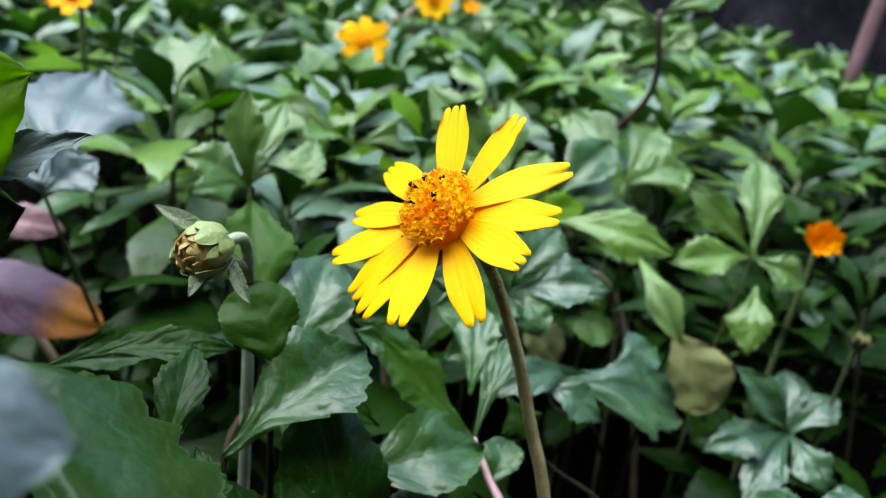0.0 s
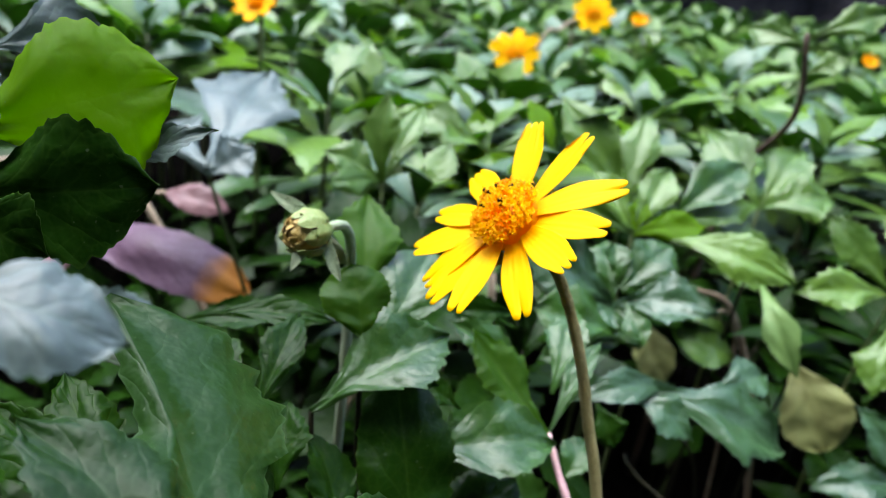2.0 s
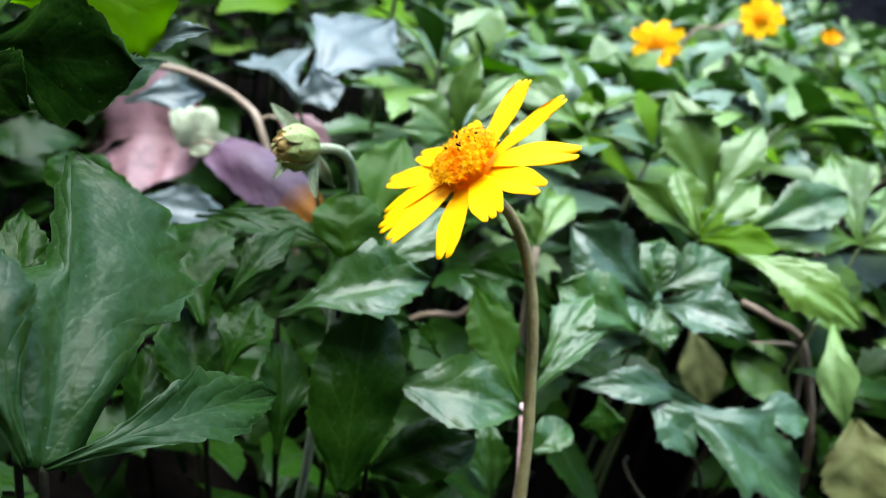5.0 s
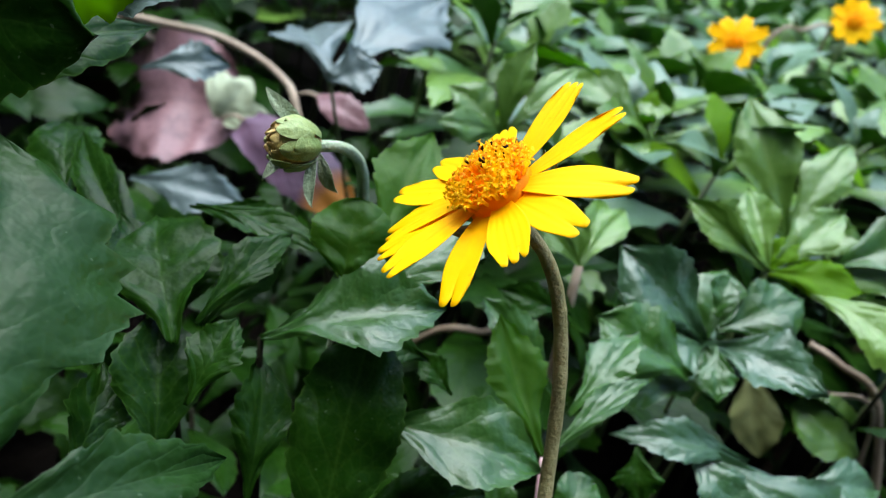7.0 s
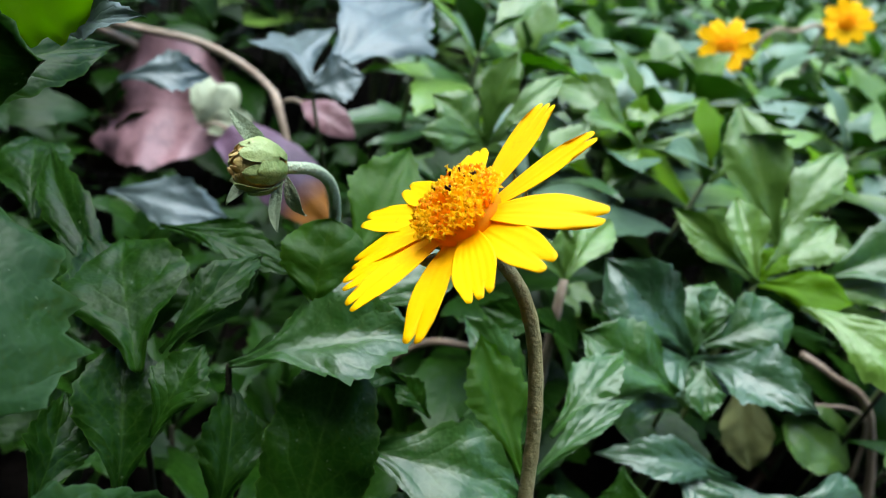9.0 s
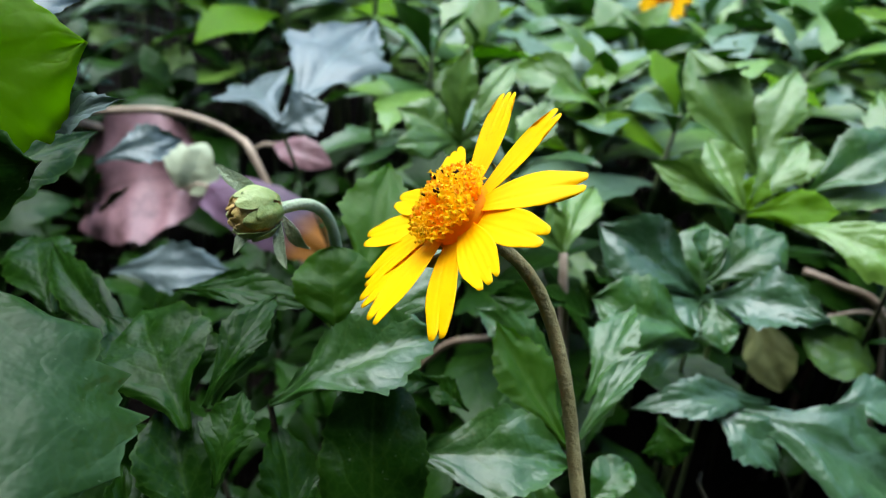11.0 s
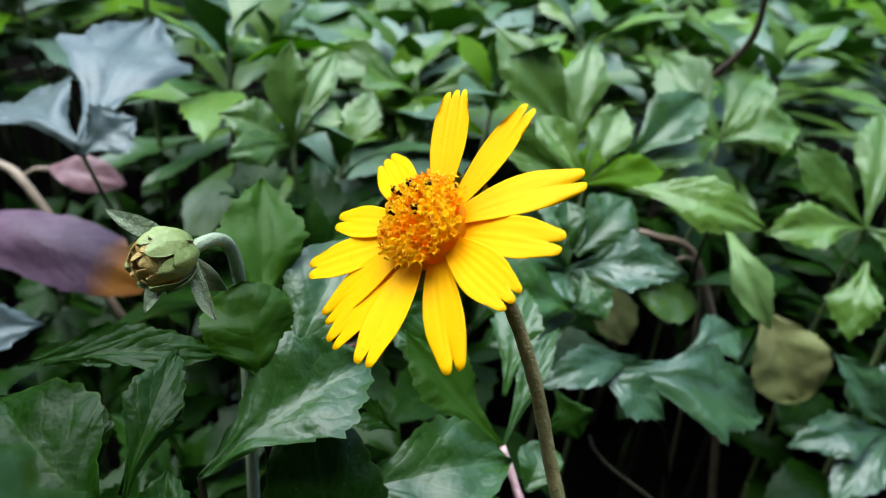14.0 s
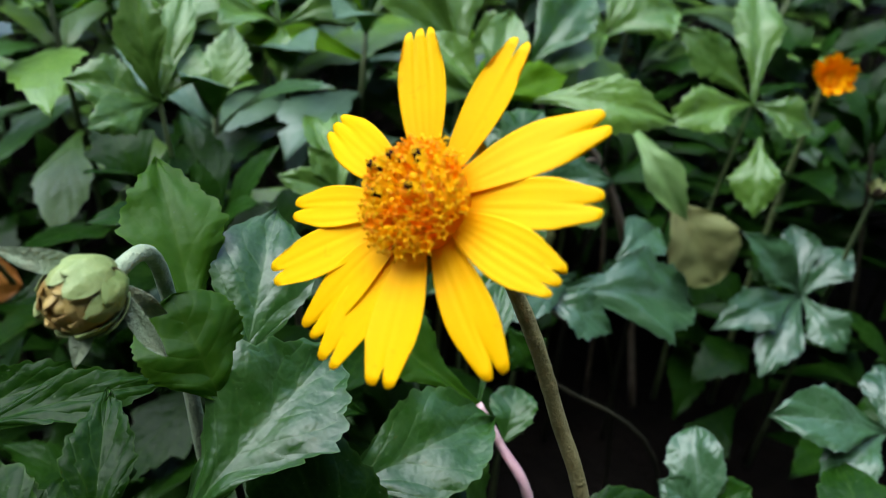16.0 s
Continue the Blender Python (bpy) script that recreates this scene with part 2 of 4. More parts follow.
BARK = rough_material("bark", (0.14, 0.065, 0.065), (0.28, 0.15, 0.15), 60.0, 0.85, 0.003)
HAIRY = rough_material("hairy_pale_stalk", (0.20, 0.26, 0.15), (0.40, 0.45, 0.30), 400.0, 0.7, 0.0005)
BRACT = rough_material("bract_green", (0.13, 0.19, 0.05), (0.36, 0.40, 0.16), 200.0, 0.5, 0.0003)
FLORET = rough_material("floret_orange", (0.98, 0.46, 0.004), (1.0, 0.70, 0.012), 600.0, 0.5, 0.0001, gloss=0.15, glow=0.5)
FLORET_DARK = rough_material("floret_deep_orange", (0.92, 0.30, 0.002), (1.0, 0.45, 0.004), 600.0, 0.5, 0.0001, gloss=0.15, glow=0.5)
ANTHER = rough_material("anther_brown", (0.012, 0.003, 0.002), (0.035, 0.008, 0.004), 600.0, 0.7, 0.0001, gloss=0.1)
SCALE = rough_material("bud_scale_brown", (0.20, 0.10, 0.02), (0.60, 0.46, 0.16), 260.0, 0.5, 0.0002)
DARK_BANK = rough_material("dark_growth_and_screen", (0.010, 0.009, 0.010), (0.055, 0.046, 0.052), 30.0, 0.9, 0.01, 0.1)


# ---- building helpers ----
MM = 0.001


def vec(p):
    return Vector(p) * MM


def thing(name, label, category, at_, group=""):
    """An Empty at the foot of a thing; at_ in millimetres."""
    e = new(name)
    e.empty_display_size = 0.005
    e.location = vec(at_)
    return tagged(e, label, category, group)


def part(name, bm, mats, parent, label="", smooth=True):
    """Links a bmesh, made in the world's millimetres, as one mesh under a thing or a part."""
    me = bpy.data.meshes.new(name)
    root = parent
    foot = Vector((0, 0, 0))
    while root is not None:
        foot += root.location
        root = root.parent
    bmesh.ops.transform(bm, matrix=Matrix.Translation(-foot) @ Matrix.Scale(MM, 4), verts=bm.verts)
    bm.to_mesh(me)
    bm.free()
    for m in (mats if isinstance(mats, (list, tuple)) else [mats]):
        me.materials.append(m)
    if smooth:
        for f in me.polygons:
            f.use_smooth = True
    ob = new(name, me)
    ob.parent = parent
    if label:
        ob["label"] = label
    return ob


def spline(points, steps):
    """A smooth line through the points (Catmull-Rom)."""
    P = [Vector(p) for p in points]
    P = [2 * P[0] - P[1], *P, 2 * P[-1] - P[-2]]
    out = []
    for i in range(1, len(P) - 2):
        for k in range(steps):
            t = k / steps
            a, b, c, d = P[i - 1], P[i], P[i + 1], P[i + 2]
            out.append(0.5 * (2 * b + (c - a) * t + (2 * a - 5 * b + 4 * c - d) * t * t + (3 * b - a - 3 * c + d) * t ** 3))
    out.append(P[-2])
    return out


def tube(points, r0, r1, sides=8, steps=5, bumps=0.0, bm=None):
    """A tapering, slightly uneven stem along the points."""
    bm = bm or bmesh.new()
    line = spline(points, steps) if steps > 1 else [Vector(p) for p in points]
    rings = []
    ref = Vector((0.31, 0.83, 0.46))
    for i, p in enumerate(line):
        d = (line[min(i + 1, len(line) - 1)] - line[max(i - 1, 0)]).normalized()
        x = d.cross(ref).normalized()
        y = d.cross(x)
        s = i / (len(line) - 1)
        r = r0 + (r1 - r0) * s
        r *= 1 + bumps * noise.noise(p * 0.6)
        rings.append([bm.verts.new(p + (x * math.cos(a) + y * math.sin(a)) * r) for a in (2 * math.pi * k / sides for k in range(sides))])
    for a, b in zip(rings, rings[1:]):
        for k in range(sides):
            bm.faces.new((a[k], a[(k + 1) % sides], b[(k + 1) % sides], b[k]))
    bm.faces.new(rings[0][::-1])
    bm.faces.new(rings[-1])
    return bm


# Half a blade's margin: (along the midrib, half width), from the stalk to the tip, with forward-pointing teeth or lobes.
MARGIN = {
    "toothed": ((0, .08), (.12, .16), (.26, .38), (.38, .66), (.43, .80), (.44, .74), (.54, 1.0), (.56, .84), (.66, .84), (.68, .68), (.77, .62), (.785, .47), (.88, .36), (.895, .25), (1, 0)),
    "oval": ((0, .09), (.12, .20), (.24, .44), (.37, .76), (.45, .93), (.465, .88), (.55, 1.0), (.57, .92), (.66, .90), (.68, .80), (.78, .68), (.80, .58), (.90, .34), (.91, .27), (1, 0)),
    "angled": ((0, .07), (.16, .16), (.32, .42), (.44, .74), (.54, 1.0), (.57, .97), (.59, .80), (.70, .70), (.72, .58), (.83, .42), (.845, .33), (1, 0)),
    "lobed": ((0, .07), (.15, .15), (.30, .38), (.42, .70), (.52, .98), (.56, 1.0), (.585, .70), (.66, .66), (.69, .66), (.705, .54), (.80, .48), (.82, .37), (.91, .24), (1, 0)),
    "round": ((0, .12), (.08, .30), (.2, .60), (.34, .90), (.37, .87), (.5, 1.0), (.53, .96), (.68, .95), (.71, .88), (.84, .70), (.87, .62), (.96, .32), (1, 0)),
    "broad": ((0, .22), (.16, .34), (.30, .50), (.38, .62), (.41, .76), (.46, .80), (.57, 1.0), (.60, .83), (.70, .90), (.73, .70), (.84, .78), (.87, .44), (.94, .30), (.955, .2), (1, 0)),
    "narrow": ((0, .14), (.15, .28), (.3, .54), (.44, .88), (.56, 1.0), (.58, .88), (.70, .82), (.72, .70), (.83, .52), (.85, .42), (1, 0)),
    "smooth": ((0, .1), (.1, .4), (.25, .78), (.42, 1.0), (.6, .96), (.75, .76), (.88, .44), (.95, .22), (1, 0)),
    "scale": ((0, .55), (.15, .78), (.35, .97), (.55, 1.0), (.72, .88), (.86, .62), (.95, .34), (1, .05)),
}


def blade(base, tip, width, nor, form="toothed", fold=0.22, bend=0.08, wavy=0.05, fine=4, nv=5, thick=0.24, twist=None, skew=1.0):
    """A leaf blade from base to tip with its upper face along nor: folded up along the midrib, bowed, wavy, with a toothed margin."""
    base, tip, nor = Vector(base), Vector(tip), Vector(nor)
    ax = tip - base
    length = ax.length
    ax.normalize()
    nor = (nor - ax * nor.dot(ax)).normalized()
    sd = ax.cross(nor)
    bm = bmesh.new()
    uvl = bm.loops.layers.uv.new("UVMap")
    seed = base * 0.37 + tip * 0.23
    if twist is None:
        twist = 0.9 * noise.noise(seed + Vector((5, 5, 5)))
    curl = 0.35 * (noise.noise(seed + Vector((1, 8, 3))) + 0.25)
    droop = 0.12 * (noise.noise(seed + Vector((9, 2, 7))) + 0.4)
    rows = []
    for (u0, h0), (u1, h1) in zip(MARGIN[form], MARGIN[form][1:]):
        k = max(1, round(fine * (u1 - u0) / 0.1))
        rows += [(u0 + (u1 - u0) * q / k, h0 + (h1 - h0) * q / k) for q in range(k)]
    rows.append((1.0, 0.006))
    coords = {}
    tops, lows = [], []
    for u, h in rows:
        h *= width / 2
        rt, rl = [], []
        for j in range(-nv, nv + 1):
            s = j / nv
            w = abs(s)
            q = s * (skew + (1 - skew) * max(0.0, min(1.0, (0.52 - u) / 0.2)) if s < 0 else 1.0) * (1 + 0.1 * noise.noise(seed + Vector((u * 3, 7 + (1 if s > 0 else 0), 1)))) * (1 + 0.08 * noise.noise(seed + Vector((u * 14, 3 if s > 0 else 9, 4))))
            if w == 1 and fine > 3 and 0.2 < u < 0.97:
                q *= 0.95 + 0.07 * ((u * 17) % 1.0)
            z = bend * length * (4 * u * (1 - u)) + fold * abs(q) * h * (1 - 0.3 * w)
            z += wavy * width * noise.noise(seed + Vector((u * 4.5, q * 1.8, 0))) * (0.3 + w)
            z -= curl * h * w * w
            z += 0.006 * width * abs(math.sin(math.pi * (5.5 * u - 2.0 * w))) * min(1.0, 3 * w) * (1 - w ** 3)
            z -= 0.018 * width * math.exp(-(s / 0.16) ** 2) + droop * length * u ** 3
            ca, sa = math.cos(twist * (u - 0.3)), math.sin(twist * (u - 0.3))
            y = q * h
            p = base + ax * (u * length + 0.05 * length * w * w * math.sin(math.pi * u)) + sd * (y * ca - z * sa) + nor * (z * ca + y * sa)
            t = bm.verts.new(p)
            o = bm.verts.new(p - nor * thick * (1 - 0.8 * w))
            coords[t] = coords[o] = (u, 0.5 + 0.5 * s)
            rt.append(t)
            rl.append(o)
        tops.append(rt)
        lows.append(rl)
    m, nu = 2 * nv, len(rows) - 1
    for i in range(nu):
        for j in range(m):
            bm.faces.new((tops[i][j], tops[i + 1][j], tops[i + 1][j + 1], tops[i][j + 1])).material_index = 0
            bm.faces.new((lows[i][j], lows[i][j + 1], lows[i + 1][j + 1], lows[i + 1][j])).material_index = 1
        bm.faces.new((tops[i][0], lows[i][0], lows[i + 1][0], tops[i + 1][0]))
        bm.faces.new((tops[i][m], tops[i + 1][m], lows[i + 1][m], lows[i][m]))
    for j in range(m):
        bm.faces.new((tops[0][j], tops[0][j + 1], lows[0][j + 1], lows[0][j]))
        bm.faces.new((tops[nu][j], lows[nu][j], lows[nu][j + 1], tops[nu][j + 1]))
    bmesh.ops.recalc_face_normals(bm, faces=bm.faces)
    for row in tops:
        for a, b in ((0, 1), (-1, -2)):
            for e in row[a].link_edges:
                if e.other_vert(row[a]) not in row:
                    e.smooth = False
    for f in bm.faces:
        for lp in f.loops:
            lp[uvl].uv = coords[lp.vert]
    return bm


def leaf(parent, base, tip, width, nor, form="toothed", fold=0.3, bend=0.08, mats=None, label="", wavy=0.10, twist=None, name="leaf", skew=1.0):
    return part(name, blade(base, tip, width, nor, form, fold, bend, wavy, twist=twist, skew=skew), mats or (GREEN, BACK), parent, label)




def shoot(top, foot, label="green trailing shoot with toothed leaves, rooted in the soil", r=1.0, mat=None, via=(), group="shoots of the flower bed", under=0):
    """A leafy shoot: an Empty at its foot, a stem up to the point where its leaves sit, and pairs of shade-darkened
    leaves lower down it.
    """
    s = thing("leafy_shoot", label, "plant", foot, group)
    mid = [tuple(0.5 * (a + b) + k for a, b, k in zip(top, foot, (3, 5, 0)))] if not via else list(via)
    part("stem", tube([foot, *mid, top], r * 0.8, r * 0.4, 7, 6, 0.12), mat or STEM, s)
    rnd = random.Random(int(abs(top[0] * 31 + top[1] * 17)))
    line = spline([foot, *mid, top], 8)
    turn = rnd.uniform(0, 3)
    for k in range(under):
        height = top[2] - 20 - 17 * k
        b = min(line, key=lambda p: abs(p.z - height))
        for side in (0, 1):
            a = turn + k * math.pi / 2 + side * math.pi + rnd.uniform(-0.3, 0.3)
            ln = rnd.uniform(20, 28)
            out = Vector((math.cos(a), math.sin(a), rnd.uniform(-0.1, 0.25)))
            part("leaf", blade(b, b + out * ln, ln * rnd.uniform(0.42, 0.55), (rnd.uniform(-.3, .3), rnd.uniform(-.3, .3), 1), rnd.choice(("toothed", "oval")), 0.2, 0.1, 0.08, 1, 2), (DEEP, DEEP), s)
    return s

# ---- the ground ----
def ground():
    bm = bmesh.new()
    xs = [-3e6, -4000, -1200, *range(-500, 901, 28), 2000, 5000, 3e6]
    ys = [-3e6, -4000, -1200, *range(-400, 1101, 28), 2500, 5000, 3e6]
    grid = [[bm.verts.new((x, y, 7 * noise.noise(Vector((x, y, 0)) * 0.012) + 3 * noise.noise(Vector((x, y, 5)) * 0.06) if abs(x) < 1500 and abs(y) < 1500 else -6)) for x in xs] for y in ys]
    for a, b in zip(grid, grid[1:]):
        for i in range(len(xs) - 1):
            bm.faces.new((a[i], a[i + 1], b[i + 1], b[i]))
    return tagged(part("ground", bm, SOIL, None), "very dark soil under the plants", "soil", kind="structure")


ground()


# ---- flowers ----
def petal_mesh(c, out, nor, r0, length, width, lift, cuts, nu=12, nv=9, thick=0.18, droop=0.0, notch=1.3):
    """A strap-shaped petal with a notched end and two lengthwise furrows."""
    bm = bmesh.new()
    uvl = bm.loops.layers.uv.new("UVMap")
    sd = out.cross(nor)
    coords, tops, lows = {}, [], []
    for i in range(nu + 1):
        u = i / nu
        h = width / 2 * (0.42 + 0.58 * math.sin(min(1.0, u / 0.6) * math.pi / 2)) * (1 - 0.26 * max(0.0, (u - 0.6) / 0.4) ** 2)
        rt, rl = [], []
        for j in range(-nv, nv + 1):
            s = j / nv
            q = abs(((s * 0.5 + 0.5) * cuts) % 1.0 * 2 - 1) if abs(s) < 1 else 1.0
            end = length - notch * q ** 4.0 * u ** 3 - 0.7 * abs(s) ** 4 * u ** 2
            r = r0 + (end - r0) * u
            z = lift * u ** 1.6 + droop * u * (1 - u) * 4 + 0.014 * math.cos(s * math.pi * 2.0 * cuts) * min(1.0, 4 * u) * (1 - 0.5 * abs(s)) + 0.1 * s * s
            p = c + out * r + sd * (s * h) + nor * z
            t, o = bm.verts.new(p), bm.verts.new(p - nor * thick * (1 - 0.75 * max(abs(s), u ** 4)))
            coords[t] = coords[o] = (u, 0.5 + 0.5 * s)
            rt.append(t)
            rl.append(o)
        tops.append(rt)
        lows.append(rl)
    m = 2 * nv
    for i in range(nu):
        for j in range(m):
            bm.faces.new((tops[i][j], tops[i + 1][j], tops[i + 1][j + 1], tops[i][j + 1]))
            bm.faces.new((lows[i][j], lows[i][j + 1], lows[i + 1][j + 1], lows[i + 1][j]))
        bm.faces.new((tops[i][0], lows[i][0], lows[i + 1][0], tops[i + 1][0]))
        bm.faces.new((tops[i][m], tops[i + 1][m], lows[i + 1][m], lows[i][m]))
    for j in range(m):
        bm.faces.new((tops[0][j], tops[0][j + 1], lows[0][j + 1], lows[0][j]))
        bm.faces.new((tops[nu][j], lows[nu][j], lows[nu][j + 1], tops[nu][j + 1]))
    bmesh.ops.recalc_face_normals(bm, faces=bm.faces)
    for f in bm.faces:
        for lp in f.loops:
            lp[uvl].uv = coords[lp.vert]
    return bm


def dome(c, nor, up, rt, radius, height, seg=20, rings=6):
    bm = bmesh.new()
    rows = []
    for i in range(rings + 1):
        a = i / rings * math.pi / 2
        rows.append([bm.verts.new(c + (up * math.cos(k) + rt * math.sin(k)) * radius * math.cos(a) * (1 if i < rings else 0.02) + nor * height * math.sin(a)) for k in (2 * math.pi * q / seg for q in range(seg))])
    low = [bm.verts.new(v.co - nor * 1.2) for v in rows[0]]
    rows.insert(0, low)
    for a, b in zip(rows, rows[1:]):
        for q in range(seg):
            bm.faces.new((a[q], a[(q + 1) % seg], b[(q + 1) % seg], b[q]))
    bm.faces.new(rows[-1])
    bm.faces.new(rows[0][::-1])
    return bm


def floret_mesh(p, d, ref, height, r, open_):
    """A tiny tube flower: a stalked cup with five curling lobes, or a closed knob."""
    bm = bmesh.new()
    x = d.cross(ref).normalized()
    y = d.cross(x)
    prof = [(0.55, 0), (0.55, 0.45), (0.95, 0.8), (0.75, 1.0)] if open_ else [(0.7, 0), (0.8, 0.5), (0.9, 0.75), (0.35, 1.02)]
    rings = [[bm.verts.new(p + (x * math.cos(a) + y * math.sin(a)) * r * k + d * height * h) for a in (2 * math.pi * q / 10 for q in range(10))] for k, h in prof]
    for a, b in zip(rings, rings[1:]):
        for q in range(10):
            bm.faces.new((a[q], a[(q + 1) % 10], b[(q + 1) % 10], b[q]))
    if open_:
        for q in range(0, 10, 2):
            a = 2 * math.pi * (q + 0.5) / 10
            dirn = x * math.cos(a) + y * math.sin(a)
            tip = bm.verts.new(p + dirn * r * 2.15 + d * height * 0.98)
            mid = bm.verts.new(p + dirn * r * 1.4 + d * height * 1.16)
            b0, b1 = rings[-1][q], rings[-1][(q + 1) % 10]
            bm.faces.new((b0, b1, mid))
            bm.faces.new((b0, mid, tip))
            bm.faces.new((mid, b1, tip))
    bm.faces.new(rings[-1] if not open_ else rings[0][::-1])
    return bm


def flower_frame(nor):
    nor = Vector(nor).normalized()
    up = (Vector((0, 0, 1)) - nor * nor.z).normalized()
    return nor, up, up.cross(nor)


def main_flower():
    c = Vector((-0.33, 0.72, 150.25))
    nor, up, rt = flower_frame((-0.7034, -0.2247, 0.6743))
    f = thing("yellow_flower", "open bright yellow flower with domed orange centre on a stalk", "flower", (26, -24, 0))
    part("stalk", tube([(26, -24, 0), (23.5, -17, 50), (20.5, -11.5, 90), (17.6, -5.2, 112), (15.8, -1.6, 121), (13.6, 1.0, 130), (10.6, 2.8, 138), (7.2, 2.6, 143.5), (3.0, 1.5, 147.4)], 0.95, 0.74, 10, 8, 0.12), STALK, f, "rough olive-brown hairy stalk")
    # angle round the face, length, width, lift at the tip, notches
    P = [(-31, 13.9, 4.1, 1.6, 3, 1.0), (5, 13.9, 3.5, 1.2, 2, 1.5), (40, 14.4, 4.1, -1.4, 2, 1.4), (67, 13.4, 3.9, -0.1, 2, 1.4), (94, 12.6, 4.3, 0.3, 3, 1.1), (127, 13.9, 3.9, -0.9, 2, 1.2),
         (161, 13.8, 4.3, 0.8, 2, 1.4), (185, 14.2, 3.9, 0.0, 2, 1.5), (199, 13.7, 3.8, -0.7, 2, 1.3), (222, 14.2, 3.9, 0.5, 2, 1.1), (245, 12.1, 3.5, 0.0, 2, 1.0), (282, 13.7, 4.2, -1.6, 3, 0.6)]
    for k, (ang, ln, w, lift, cuts, notch) in enumerate(P):
        a = radians(ang)
        part("petal", petal_mesh(c - nor * (0.35 * (k % 2)), up * math.cos(a) + rt * math.sin(a), nor, 3.0, ln, w, lift, cuts, nu=16, nv=12, droop=0.25, notch=notch * 1.15), PETAL, f)
    disc = part("disc", dome(c - nor * 0.2, nor, up, rt, 3.7, 2.2), FLORET_DARK, f, "orange domed flower centre")
    rnd = random.Random(4)
    total = 84
    for k in range(total):
        q = math.sqrt((k + 0.5) / total)
        a = k * 2.39996 + 0.3
        s = q * 1.18
        pos = c - nor * 0.2 + (up * math.cos(a) + rt * math.sin(a)) * 3.75 * math.sin(min(s, 1.5)) + nor * 2.2 * math.cos(min(s, 1.5))
        d = (nor * 1.0 + (up * math.cos(a) + rt * math.sin(a)) * 0.75 * q + Vector((rnd.uniform(-.2, .2), rnd.uniform(-.2, .2), rnd.uniform(-.2, .2)))).normalized()
        op = q > 0.3 or rnd.random() < 0.4
        part("floret", floret_mesh(pos, d, Vector((rnd.random(), rnd.random(), 0.3)), rnd.uniform(1.25, 1.9) if op else 1.1, rnd.uniform(0.32, 0.44), op), FLORET if rnd.random() < 0.75 else FLORET_DARK, disc)
    for ang, r, h in ((-56, 3.2, 2.7), (-81, 3.9, 2.6), (-16, 2.7, 2.7), (-114, 2.6, 2.6), (59, 0.5, 3.6)):
        a = radians(ang)
        out = up * math.cos(a) + rt * math.sin(a)
        d = (out * 0.55 + nor).normalized()
        p0 = c + out * (r - 0.35) + nor * (h - 0.7)
        part("filament", tube([p0 - d * 0.6, p0 + d * 0.2], 0.2, 0.2, 6, 2), FLORET, disc)
        part("anther", tube([p0 + d * 0.1, p0 + d * 0.6, p0 + d * 1.25], 0.27, 0.31, 7, 2), ANTHER, disc, "dark brown ripe anther")
        part("stigma", floret_mesh(p0 + d * 1.2, d, up, 0.35, 0.14, True), FLORET, disc)
    for k in range(9):
        a = 2 * math.pi * k / 9 + 0.25
        out = up * math.cos(a) + rt * math.sin(a)
        part("bract", blade(c - nor * 3.2 + out * 1.0, c - nor * 1.2 + out * 6.6, 2.6, out * 0.5 - nor, "smooth", 0.2, 0.1, 0.02, 1, 2, 0.25), (BRACT, BRACT), f)
    part("involucre", tube([c - nor * 4.0, c - nor * 2.6, c - nor * 1.0], 1.0, 3.4, 12, 3), BRACT, f, "green cup beneath the petals")


def small_flower(c, nor, radius, petals, foot, label, mat=None, tilt=0.0, spread=1.0):
    """A smaller flower further off: petals round a low orange disc, on a thin stalk."""
    c = Vector(c)
    nor, up, rt = flower_frame(nor)
    f = thing("yellow_flower", label, "flower", foot, "flowers further back in the bed")
    part("stalk", tube([foot, tuple(0.5 * (c + Vector(foot)) + Vector((2, 3, 0))), tuple(c - nor * 6 - Vector((0, 0, 3))), tuple(c - nor * 1.5)], 0.9, 0.8, 7, 5, 0.1), STEM, f)
    rnd = random.Random(int(abs(c.x * 7 + c.y)))
    for k in range(petals):
        a = 2 * math.pi * (k + rnd.uniform(-.18, .18)) / petals
        part("petal", petal_mesh(c, up * math.cos(a) + rt * math.sin(a), nor, radius * 0.22, radius * rnd.uniform(0.86, 1.06), radius * 0.5, tilt * radius + rnd.uniform(-.08, .08) * radius, 2, 6, 4), mat or PETAL, f)
    disc = part("disc", dome(c, nor, up, rt, radius * 0.30, radius * 0.2, 12, 3), FLORET_DARK, f)
    for k in range(22):
        q = math.sqrt((k + 0.5) / 22)
        a = k * 2.39996
        out = up * math.cos(a) + rt * math.sin(a)
        part("floret", floret_mesh(c + out * radius * 0.27 * q + nor * radius * 0.18 * (1 - 0.6 * q * q), (nor + out * 0.4 * q).normalized(), Vector((0.3, 0.5, 0.8)), radius * 0.13, radius * 0.045, False), FLORET, disc)
    part("involucre", tube([c - nor * 2.4, c - nor * 0.6], 0.8, radius * 0.3, 9, 2), BRACT, f)
    return f


